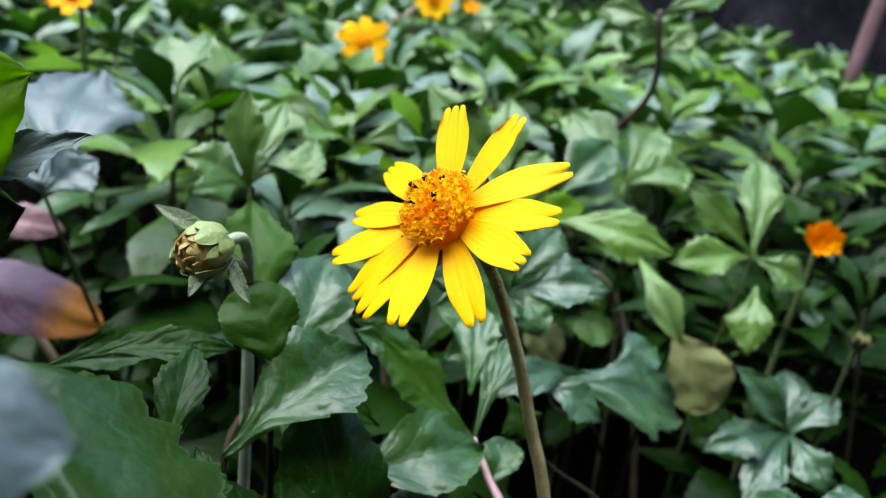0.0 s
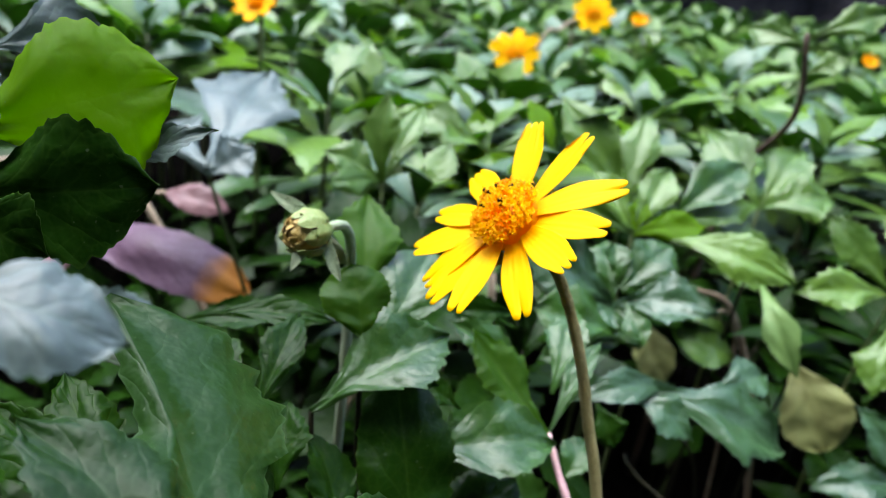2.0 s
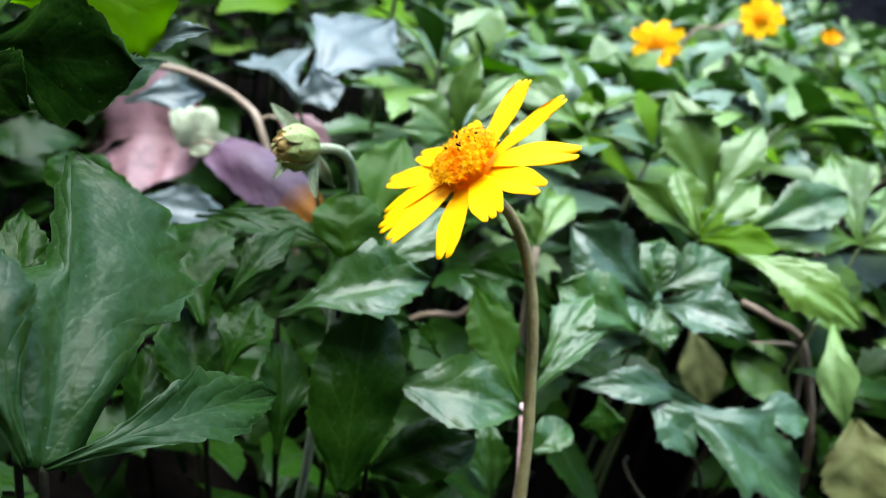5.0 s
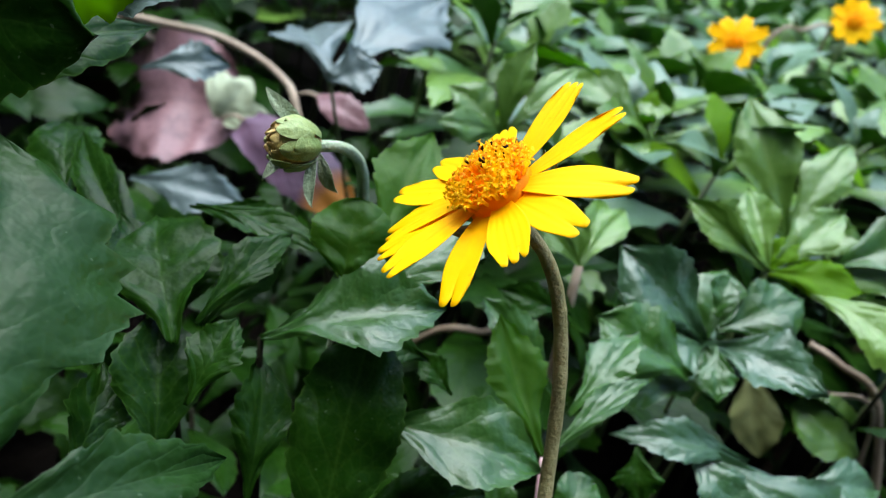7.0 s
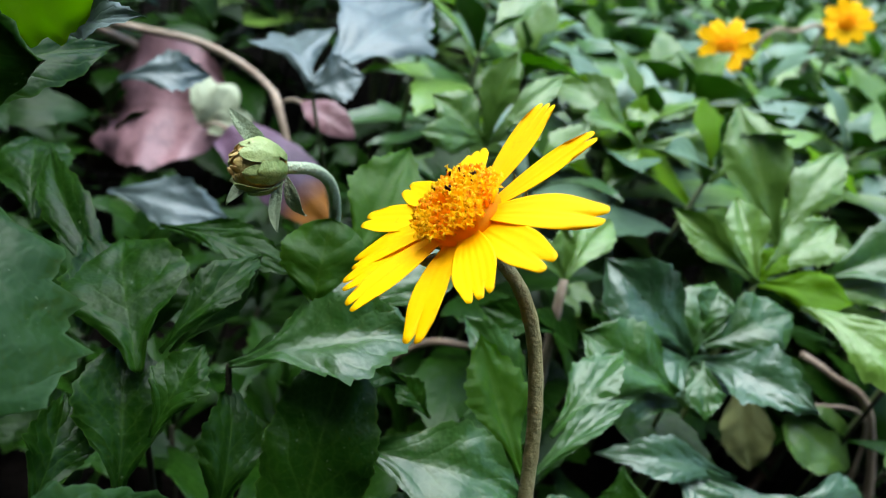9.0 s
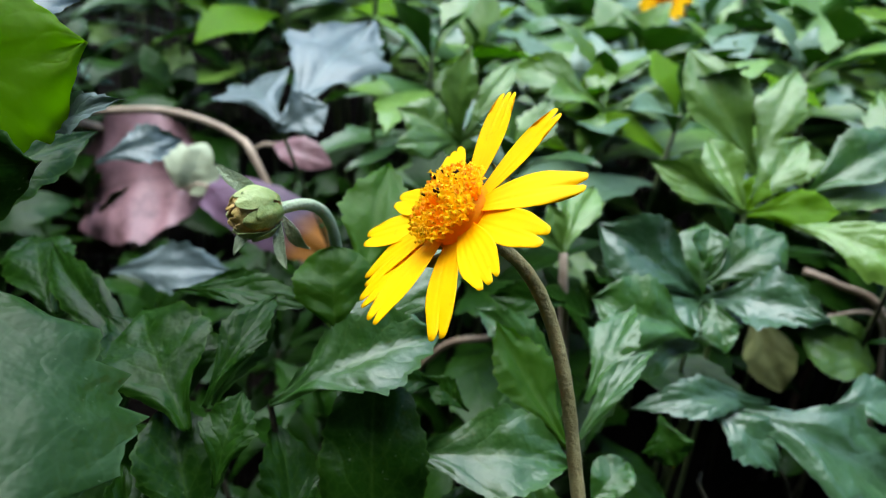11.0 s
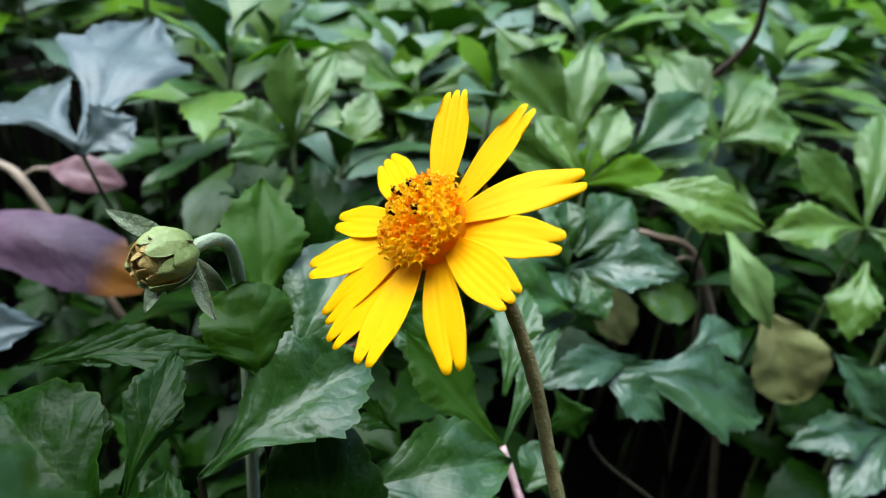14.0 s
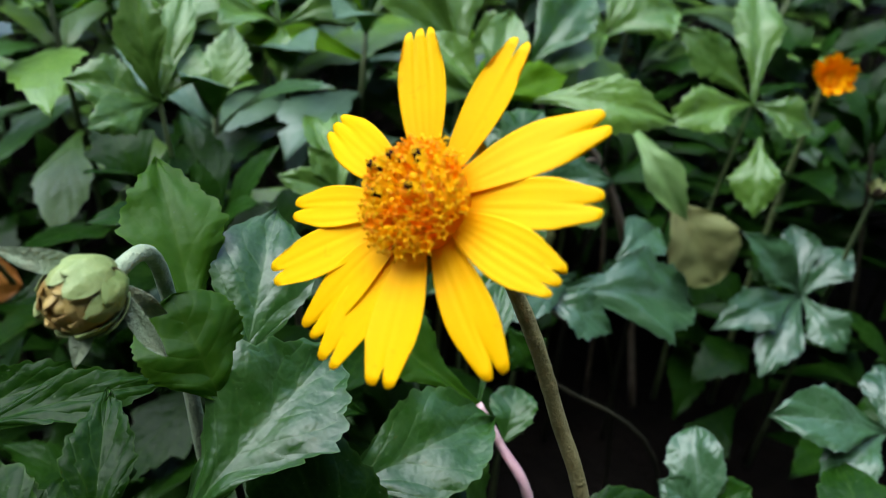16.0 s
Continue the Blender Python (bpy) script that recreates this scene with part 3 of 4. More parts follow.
def bud():
    c, ax = Vector((-23.7, 11.4, 142.7)), Vector((-0.82, -0.55, 0.06)).normalized()
    b = thing("flower_bud", "closed green flower bud with overlapping scales on a hooked stalk", "flower bud", (-13, 26, 0))
    back = c - ax * 3.1
    part("stalk", tube([(-13, 26, 0), (-14, 25, 70), (-15.0, 23.8, 122), (-15.6, 22.9, 132), (-16.6, 20.4, 138.2), (-18.4, 16.8, 141.6), tuple(back + ax * 0.4)], 0.9, 0.72, 9, 7, 0.1), HAIRY, b, "pale hairy hooked stalk")
    nor, up, rt = flower_frame(ax)
    bm = bmesh.new()
    rows = []
    for i in range(11):
        u = i / 10
        r = 2.7 * math.sin(math.pi * (0.13 + 0.62 * u)) ** 0.7
        rows.append([bm.verts.new(back + ax * (u * 5.2) + (up * math.cos(a) + rt * math.sin(a)) * r) for a in (2 * math.pi * q / 16 for q in range(16))])
    for a, d in zip(rows, rows[1:]):
        for q in range(16):
            bm.faces.new((a[q], a[(q + 1) % 16], d[(q + 1) % 16], d[q]))
    bm.faces.new(rows[-1])
    bm.faces.new(rows[0][::-1])
    part("core", bm, SCALE, b, "brown and yellow inner scales at the mouth")
    rnd = random.Random(8)
    # count, start along the bud, length, radius at foot and tip, width, material
    for ring, (count, start, ln, ra, rb, wd, mat) in enumerate(((6, 0.0, 4.3, 1.9, 3.45, 2.9, BRACT), (7, 1.3, 4.3, 2.7, 2.65, 2.2, BRACT), (7, 2.6, 3.3, 2.35, 1.75, 1.6, SCALE), (5, 3.6, 2.5, 1.4, 0.7, 1.2, SCALE))):
        for k in range(count):
            a = 2 * math.pi * (k + 0.5 * ring + rnd.uniform(-.12, .12)) / count + 0.2
            out = up * math.cos(a) + rt * math.sin(a)
            p0 = back + ax * start + out * ra
            p1 = back + ax * (start + ln * rnd.uniform(0.88, 1.05)) + out * (rb * rnd.uniform(0.95, 1.05))
            part("scale", blade(p0, p1, wd, out, "scale", -0.5, 0.15, 0.02, 1, 3, 0.3, 0.0), (mat, mat), b)
    for tip, wd in (((-19.0, 8.0, 137.4), 1.7), ((-17.6, 13.2, 137.2), 1.9), ((-28.3, 13.2, 147.4), 1.9), ((-25.6, 8.4, 139.0), 2.0)):
        p1 = Vector(tip)
        p0 = back + (p1 - back).normalized() * 0.9
        part("outer_bract", blade(p0, p1, wd, Vector((-0.5, -0.5, 0.7)), "smooth", 0.3, 0.12, 0.05, 1, 3, 0.25), (HAIRY, HAIRY), b, "small pale leafy bract")


main_flower()
bud()
small_flower((68, 206, 138), (-0.35, -0.85, 0.42), 10.6, 8, (75, 214, 0), "open orange-yellow flower standing above the leaves")
small_flower((122, 263, 151), (-0.3, -0.85, 0.45), 10.2, 9, (128, 270, 0), "open golden yellow flower above the leaves")
small_flower((225, 415, 135), (-0.3, -0.6, 0.75), 7.0, 7, (230, 420, 0), "small orange flower far back in the bed", PETAL_ORANGE, 0.5)
small_flower((148, 57, 115), (-0.55, -0.5, 0.6), 5.4, 11, (154, 62, 0), "half-closed orange-yellow flower among the leaves", PETAL_ORANGE, 1.0)
small_flower((-30, 172, 150), (-0.3, -0.7, 0.6), 8.0, 8, (-28, 178, 0), "orange-yellow flower beside a tall leaf", PETAL_ORANGE, 0.2)
small_flower((338, 326, 137), (-0.3, -0.7, 0.6), 5.5, 7, (340, 330, 0), "small orange flower at the far side of the bed", PETAL_ORANGE, 0.4)


# ---- dead leaves, bare stems ----
def dead_leaf(base, tip, width, nor, mats, label, form="smooth", fold=0.2, bend=0.1, wavy=0.1):
    d = thing("dead_leaf", label, "leaf", base)
    part("blade", blade(base, tip, width, nor, form, fold, bend, wavy, fine=3), mats, d)
    b, ax = Vector(base), (Vector(tip) - Vector(base)).normalized()
    part("leaf_stalk", tube([b - ax * 9 - Vector((0, 0, 5)), b - ax * 4 - Vector((0, 0, 1)), b + ax * 0.5], 0.5, 0.7, 6, 3), STEM_TAN, d)
    return d


def lobed_dead_leaf(base, tips, widths, nor, mats, label):
    """A withered leaf with rounded lobes that spread from its base."""
    d = thing("dead_leaf", label, "leaf", base)
    for k, (tip, w) in enumerate(zip(tips, widths)):
        part("lobe", blade(Vector(base) + Vector(nor) * 0.4 * k, tip, w, nor, "scale", 0.1, 0.08, 0.08, fine=2), mats, d)


# ---- leafy shoots round the flower, each leaf in its place (millimetres) ----
s = shoot((-30.6, -41.3, 131.1), (-40.0, -46.0, 0.0), "shoot with one broad lobed dark green leaf", mat=STEM_DARK)
leaf(s, (-30.6, -41.3, 131.1), (-41.5, -11.0, 147.6), 29.0, (0.66, -0.24, 0.74), "broad", fold=0.3, bend=0.03, mats=(LOBED, MID), wavy=0.06, twist=0.0, skew=0.1)
leaf(s, (-30.6, -41.3, 131.1), (-15.0, -20.2, 127.4), 8.4, (0.45, -0.24, 0.86), fold=0.25, bend=0.1, mats=(LOBED, MID), twist=0.0)
leaf(s, (-30.4, -44.2, 134.4), (-47.0, -30.0, 146.0), 11.5, (0.34, -0.45, 0.82), fold=0.3, mats=(LOBED, MID))
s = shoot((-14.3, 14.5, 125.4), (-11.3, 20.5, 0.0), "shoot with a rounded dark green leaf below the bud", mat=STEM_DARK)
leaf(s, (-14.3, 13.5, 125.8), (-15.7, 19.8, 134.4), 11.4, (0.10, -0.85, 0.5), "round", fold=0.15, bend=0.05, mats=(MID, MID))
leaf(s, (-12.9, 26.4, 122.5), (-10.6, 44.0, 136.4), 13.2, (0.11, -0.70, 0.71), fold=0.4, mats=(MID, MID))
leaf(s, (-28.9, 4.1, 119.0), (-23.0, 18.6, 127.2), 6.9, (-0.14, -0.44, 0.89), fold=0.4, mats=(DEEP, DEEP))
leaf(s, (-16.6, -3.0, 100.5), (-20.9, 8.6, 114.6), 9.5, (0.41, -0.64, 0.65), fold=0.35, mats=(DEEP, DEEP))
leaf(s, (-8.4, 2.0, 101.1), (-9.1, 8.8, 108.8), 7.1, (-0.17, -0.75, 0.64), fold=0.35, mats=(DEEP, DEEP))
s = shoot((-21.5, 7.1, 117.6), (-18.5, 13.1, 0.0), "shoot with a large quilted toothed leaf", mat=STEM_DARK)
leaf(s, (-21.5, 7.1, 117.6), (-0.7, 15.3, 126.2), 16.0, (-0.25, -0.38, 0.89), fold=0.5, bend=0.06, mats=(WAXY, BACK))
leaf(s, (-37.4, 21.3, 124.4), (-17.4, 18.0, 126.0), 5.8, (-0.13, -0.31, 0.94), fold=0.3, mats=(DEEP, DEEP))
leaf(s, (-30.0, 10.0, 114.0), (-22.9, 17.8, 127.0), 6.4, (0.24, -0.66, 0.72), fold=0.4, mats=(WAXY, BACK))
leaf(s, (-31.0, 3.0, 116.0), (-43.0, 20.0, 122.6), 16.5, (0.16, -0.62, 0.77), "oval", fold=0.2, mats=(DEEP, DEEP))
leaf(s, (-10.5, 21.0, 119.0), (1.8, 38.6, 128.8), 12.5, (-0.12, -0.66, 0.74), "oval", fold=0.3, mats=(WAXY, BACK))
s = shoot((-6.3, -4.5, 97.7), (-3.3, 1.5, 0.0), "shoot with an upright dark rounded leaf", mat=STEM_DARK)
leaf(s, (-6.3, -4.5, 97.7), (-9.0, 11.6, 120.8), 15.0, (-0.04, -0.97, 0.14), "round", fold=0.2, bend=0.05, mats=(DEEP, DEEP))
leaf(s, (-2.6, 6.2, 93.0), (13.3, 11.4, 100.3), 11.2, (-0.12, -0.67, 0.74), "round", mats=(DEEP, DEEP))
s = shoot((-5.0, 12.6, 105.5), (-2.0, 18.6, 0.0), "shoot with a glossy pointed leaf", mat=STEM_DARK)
leaf(s, (-5.0, 12.6, 105.5), (19.8, 13.4, 105.4), 14.3, (0.08, -0.48, 0.88), "oval", fold=0.35, bend=0.1, mats=(WAXY, BACK))
s = shoot((20.1, 17.3, 104.8), (27.0, 8.0, 0.0), "shoot with upright leaves on a pinkish stem behind the flower stalk", mat=STEM_PINK, r=1.25, via=((26, 8, 60), (22.0, 6.0, 93.6), (21.0, 12.9, 100.7)), under=1)
leaf(s, (20.1, 17.3, 104.8), (7.9, 29.8, 118.1), 10.6, (0.18, -0.63, 0.75), fold=0.45, bend=-0.05, mats=(MID, MID))
leaf(s, (20.1, 17.3, 104.8), (33.1, 30.2, 115.6), 5.3, (-0.33, -0.39, 0.86), fold=0.4, mats=(WAXY, BACK))
leaf(s, (22.6, 24.3, 108.1), (31.2, 39.0, 117.1), 9.0, (-0.22, -0.41, 0.88), fold=0.3, mats=(WAXY, BACK))
leaf(s, (20.7, 30.2, 106.1), (5.0, 35.0, 116.8), 8.8, (0.25, -0.69, 0.68), fold=0.3, mats=(WAXY, BACK))
leaf(s, (19.5, 11.5, 86.1), (15.9, 19.8, 97.6), 9.1, (-0.06, -0.82, 0.57), fold=0.4, mats=(WAXY, BACK))
leaf(s, (24.6, 15.9, 96.2), (30.2, 21.5, 99.6), 7.1, (-0.11, -0.44, 0.89), "round", mats=(WAXY, BACK))
s = shoot((47.9, 55.7, 109.3), (50.9, 61.7, 0.0), "rosette of glossy quilted toothed leaves", mat=STEM_OLD)
leaf(s, (47.9, 55.7, 109.3), (27.8, 60.3, 120.9), 16.1, (0.24, -0.69, 0.68), "oval", fold=0.4, mats=(SHEEN, BACK))
leaf(s, (47.9, 55.7, 109.3), (28.5, 58.0, 114.1), 9.6, (0.06, -0.79, 0.61), fold=0.4, mats=(WAXY, BACK))
leaf(s, (47.9, 55.7, 109.3), (49.4, 67.5, 120.1), 11.9, (-0.27, -0.63, 0.73), "oval", fold=0.35, mats=(WAXY, BACK))
leaf(s, (47.9, 55.7, 109.3), (66.0, 43.3, 115.0), 14.0, (-0.56, -0.34, 0.74), "toothed", fold=0.35, bend=0.12, mats=(SHEEN, BACK))
leaf(s, (47.9, 55.7, 109.3), (52.0, 45.9, 104.1), 11.0, (-0.20, -0.53, 0.83), fold=0.3, bend=0.14, mats=(WAXY, BACK))
leaf(s, (47.9, 55.7, 109.3), (35.5, 46.5, 106.1), 13.0, (0.10, -0.44, 0.89), "oval", bend=0.12, mats=(SHEEN, BACK))
leaf(s, (47.8, 53.0, 114.2), (62.7, 61.0, 121.8), 12.6, (-0.05, -0.64, 0.77), "oval", fold=0.35, mats=(WAXY, BACK))
leaf(s, (44.7, 44.9, 107.9), (25.6, 46.8, 112.9), 15.7, (0.14, -0.61, 0.78), "oval", fold=0.3, mats=(WAXY, BACK))
leaf(s, (46.6, 46.6, 105.0), (28.4, 43.9, 102.9), 11.1, (0.02, -0.67, 0.74), "oval", fold=0.3, mats=(WAXY, BACK))
leaf(s, (47.9, 50.1, 113.0), (49.1, 40.8, 107.6), 7.3, (-0.31, -0.50, 0.81), fold=0.3, mats=(WAXY, BACK))
leaf(s, (47.3, 54.9, 115.8), (48.6, 61.0, 122.1), 6.9, (-0.28, -0.66, 0.70), "narrow", fold=0.5, mats=(WAXY, BACK))
s = shoot((60.5, 75.5, 118.6), (63.5, 81.5, 0.0), "shoot with a star of yellow-green leaves", mat=STEM)
leaf(s, (60.5, 75.5, 118.6), (39.8, 78.2, 127.3), 8.3, (0.03, -0.93, 0.36), "narrow", fold=0.4)
leaf(s, (60.5, 75.5, 118.6), (77.8, 72.3, 122.1), 10.3, (-0.26, -0.56, 0.78), "narrow", fold=0.35, mats=(LIME, BACK))
leaf(s, (66.6, 72.3, 118.7), (92.9, 54.1, 116.6), 13.5, (-0.31, -0.54, 0.79), "toothed", fold=0.3, bend=0.14)
leaf(s, (60.5, 75.5, 118.6), (72.9, 86.5, 131.9), 10.6, (-0.25, -0.62, 0.75), "narrow", fold=0.4)
leaf(s, (60.5, 75.5, 118.6), (53.9, 90.3, 129.1), 8.8, (-0.31, -0.64, 0.71), "narrow", fold=0.4)
leaf(s, (72.2, 79.2, 120.9), (95.3, 88.8, 134.4), 14.0, (-0.19, -0.61, 0.77), "oval", fold=0.3, mats=(WAXY, BACK))
leaf(s, (60.5, 75.5, 118.6), (64.3, 80.6, 126.1), 6.2, (-0.32, -0.69, 0.65), "narrow", fold=0.5, mats=(LIME, BACK))
s = shoot((48.0, 40.6, 96.9), (51.0, 46.6, 0.0), "shoot with drooping three-lobed glossy leaves", mat=STEM_OLD, under=0)
leaf(s, (48.0, 40.6, 96.9), (87.1, 32.9, 85.8), 20.5, (0.12, -0.56, 0.82), "lobed", fold=0.3, bend=0.14, mats=(SHEEN, BACK))
leaf(s, (48.0, 40.6, 96.9), (60.0, 30.2, 92.2), 11.0, (-0.13, -0.53, 0.84), fold=0.3, bend=0.12, mats=(SHEEN, BACK))
leaf(s, (60.9, 43.2, 96.0), (34.5, 36.2, 98.7), 8.8, (0.22, -0.50, 0.84), bend=0.12, mats=(SHEEN, BACK))
leaf(s, (38.7, 35.3, 97.7), (41.5, 29.4, 91.0), 8.9, (-0.28, -0.78, 0.56), bend=0.1, mats=(DEEP, DEEP))
leaf(s, (73.4, 45.2, 93.8), (88.8, 48.8, 95.5), 10.8, (-0.00, -0.42, 0.91), "oval", mats=(SHEEN, BACK))
s = shoot((91.7, 69.9, 111.8), (94.7, 75.9, 0.0), "shoot with leaves hanging over a dark hollow", mat=STEM_DARK, under=1)
leaf(s, (95.3, 68.1, 108.9), (97.9, 49.2, 94.0), 8.8, (-0.62, -0.54, 0.57), "narrow", fold=0.35, bend=0.2, mats=(PALE, PALE), label='bright yellow-green hanging leaf')
leaf(s, (74.5, 84.6, 115.0), (110.7, 78.3, 105.7), 19.8, (0.03, -0.77, 0.64), fold=0.3, bend=0.12)
leaf(s, (96.9, 70.9, 85.4), (80.5, 75.3, 90.6), 14.9, (0.02, -0.73, 0.68), "round")
leaf(s, (70.1, 78.5, 92.6), (78.2, 70.4, 77.8), 11.2, (-0.11, -0.89, 0.43), "smooth", mats=(OLIVE, OLIVE), label='pale olive ageing leaf')
s = shoot((107.9, 61.5, 89.4), (110.9, 67.5, 0.0), "shoot with a yellowing olive leaf", mat=STEM_DARK, under=1)
leaf(s, (107.9, 61.5, 89.4), (113.8, 48.0, 72.5), 18.8, (-0.38, -0.78, 0.50), "round", mats=(OLIVE, OLIVE), label='yellowing olive leaf seen from beneath')
s = shoot((71.1, 101.8, 117.1), (74.1, 107.8, 0.0), "shoot with one long pale leaf standing up")
leaf(s, (71.1, 101.8, 117.1), (53.7, 118.1, 141.7), 16.1, (-0.14, -0.87, 0.48), "narrow", fold=0.25)
leaf(s, (71.1, 101.8, 117.1), (81.8, 120.0, 138.4), 12.4, (-0.29, -0.65, 0.70), "narrow", fold=0.3)
leaf(s, (71.1, 101.8, 117.1), (43.9, 87.1, 122.2), 9.7, (0.45, -0.60, 0.66), fold=0.5)
leaf(s, (71.1, 101.8, 117.1), (84.9, 97.0, 124.3), 13.1, (-0.52, -0.61, 0.59))
s = shoot((1.0, 93.8, 121.4), (4.0, 99.8, 0.0), "shoot with pale upright young leaves")
leaf(s, (1.0, 93.8, 121.4), (0.8, 99.4, 141.7), 9.6, (-0.56, -0.80, 0.21), "narrow", fold=0.4)
leaf(s, (1.0, 93.8, 121.4), (13.2, 111.2, 136.7), 6.6, (0.00, -0.66, 0.75), "narrow")
leaf(s, (1.0, 93.8, 121.4), (-13.1, 94.5, 128.7), 13.0, (0.30, -0.70, 0.65), fold=0.25)
leaf(s, (1.0, 93.8, 121.4), (-13.1, 83.1, 123.8), 9.0, (0.51, -0.52, 0.68))
leaf(s, (1.0, 93.8, 121.4), (11.4, 101.7, 128.4), 10.4, (0.02, -0.68, 0.73))
s = shoot((-40.0, 96.5, 120.5), (-16.0, 122.0, 0.0), "shoot with a large three-lobed bluish leaf", mat=STEM_OLD)
leaf(s, (-40.0, 96.0, 120.5), (-25.7, 149.5, 132.8), 30.0, (0.0, -0.62, 0.80), "lobed", fold=0.12, bend=0.05, mats=(SKY_BLUISH, BACK), twist=0.0)
leaf(s, (-40.0, 96.0, 121.5), (-56.6, 129.9, 118.2), 21.0, (0.10, -0.66, 0.74), "lobed", fold=0.15, mats=(SKY_BLUISH, BACK), twist=0.0)
leaf(s, (-40.0, 95.0, 119.5), (-29.2, 99.0, 125.5), 13.0, (0.05, -0.70, 0.70), fold=0.2, mats=(SKY_BLUISH, BACK), twist=0.0)
s = shoot((-54.8, -15.4, 155.7), (-76.0, -24.0, 0.0), "tall shoot with broad backlit yellow-green leaves", r=0.9)
leaf(s, (-59.1, 1.5, 156.2), (-39.0, 8.1, 162.1), 17.9, (0.23, -0.94, 0.26), "oval", fold=0.12, bend=0.05, mats=(LIME, LIME), label='broad yellow-green leaf with light shining through')
leaf(s, (-58.7, -4.0, 151.6), (-40.1, -4.1, 153.3), 15.0, (-0.05, -0.97, 0.15), "oval", fold=0.15, bend=0.03, mats=(DEEP, DEEP))
leaf(s, (-57.7, -5.6, 151.1), (-49.7, -9.0, 147.7), 9.6, (0.02, -0.95, 0.25), "oval", fold=0.15, mats=(DEEP, DEEP))
leaf(s, (-63.0, 24.3, 159.6), (-48.6, 28.8, 161.9), 12.6, (0.14, -0.77, 0.62), "angled", bend=0.1, mats=(SKY_BLUISH, BACK))
leaf(s, (-61.7, 5.0, 152.7), (-59.2, 13.2, 161.8), 6.1, (0.24, -0.76, 0.61), "oval", bend=0.1, mats=(SKY_BLUISH, BACK))
leaf(s, (-57.3, -3.5, 150.9), (-57.5, 4.4, 163.1), 4.4, (0.25, -0.81, 0.53), mats=(BACK, BACK))
leaf(s, (-45.8, 10.1, 150.1), (-35.2, 5.0, 157.5), 4.9, (-0.63, -0.59, 0.50), fold=0.3, mats=(SKY_BLUISH, BACK))
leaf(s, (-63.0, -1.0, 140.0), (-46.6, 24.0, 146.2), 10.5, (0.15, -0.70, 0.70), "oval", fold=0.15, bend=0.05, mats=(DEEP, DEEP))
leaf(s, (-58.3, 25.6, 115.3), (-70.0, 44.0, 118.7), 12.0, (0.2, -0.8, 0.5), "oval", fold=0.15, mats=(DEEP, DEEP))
s = shoot((-58.0, -62.0, 148.0), (-62.0, -66.0, 0.0), "low shoot with one long bluish-green leaf", under=0, mat=STEM_DARK)
# Pale sky reflection on this near leaf comes from its base colour.
leaf(s, (-48.6, -41.6, 161.5), (-37.4, -41.6, 158.6), 7.6, (0.14, -0.30, 0.94), "oval", fold=0.1, bend=0.1, mats=(SKY_BLUISH, BACK))
s = shoot((-41.8, -26.0, 129.3), (-48.0, -36.0, 0.0), "low shoot with glossy dark green leaves", mat=STEM_DARK)
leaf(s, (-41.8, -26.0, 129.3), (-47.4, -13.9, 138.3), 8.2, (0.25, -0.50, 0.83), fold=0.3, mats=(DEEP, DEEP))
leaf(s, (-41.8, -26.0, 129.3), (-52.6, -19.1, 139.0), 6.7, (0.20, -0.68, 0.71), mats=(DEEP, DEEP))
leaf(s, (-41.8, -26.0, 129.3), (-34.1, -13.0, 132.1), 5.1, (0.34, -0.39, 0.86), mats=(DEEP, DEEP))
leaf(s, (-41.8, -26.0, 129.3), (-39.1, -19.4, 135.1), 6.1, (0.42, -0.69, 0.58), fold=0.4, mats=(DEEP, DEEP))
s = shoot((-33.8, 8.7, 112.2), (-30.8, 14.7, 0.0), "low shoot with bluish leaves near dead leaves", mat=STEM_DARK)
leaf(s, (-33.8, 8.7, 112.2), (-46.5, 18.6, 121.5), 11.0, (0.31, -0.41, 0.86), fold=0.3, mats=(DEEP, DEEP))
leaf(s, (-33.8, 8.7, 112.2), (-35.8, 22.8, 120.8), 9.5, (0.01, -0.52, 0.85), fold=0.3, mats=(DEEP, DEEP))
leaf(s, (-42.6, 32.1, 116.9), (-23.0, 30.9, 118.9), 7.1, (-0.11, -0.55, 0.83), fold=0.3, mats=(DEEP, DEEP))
leaf(s, (-74.5, 77.3, 90.0), (-48.0, 77.6, 93.5), 13.0, (0.03, -0.71, 0.70), bend=0.12, mats=(SKY_BLUISH, BACK))
leaf(s, (-77.6, 84.1, 113.3), (-61.0, 92.1, 117.4), 10.6, (0.22, -0.62, 0.75), bend=0.12, mats=(SKY_BLUISH, BACK))
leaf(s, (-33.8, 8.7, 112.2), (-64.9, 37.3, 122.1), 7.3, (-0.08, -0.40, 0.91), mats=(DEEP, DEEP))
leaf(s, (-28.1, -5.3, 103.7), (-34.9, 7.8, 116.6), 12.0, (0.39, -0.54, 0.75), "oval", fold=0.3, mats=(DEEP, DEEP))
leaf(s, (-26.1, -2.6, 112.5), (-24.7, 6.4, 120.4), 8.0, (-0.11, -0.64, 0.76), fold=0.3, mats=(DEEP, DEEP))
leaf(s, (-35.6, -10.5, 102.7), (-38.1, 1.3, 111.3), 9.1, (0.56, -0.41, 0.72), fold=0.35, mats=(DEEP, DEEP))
s = shoot((128.9, 34.7, 72.0), (131.9, 40.7, 0.0), "shoot with bluish leaves above the dark hollow", under=1, mat=STEM_DARK)
leaf(s, (128.9, 34.7, 72.0), (114.4, 44.3, 88.8), 11.8, (-0.19, -0.91, 0.36), fold=0.25, mats=(SHEEN, BACK))
leaf(s, (128.9, 34.7, 72.0), (102.0, 37.1, 71.8), 12.7, (-0.05, -0.45, 0.89), fold=0.25, mats=(SHEEN, BACK))
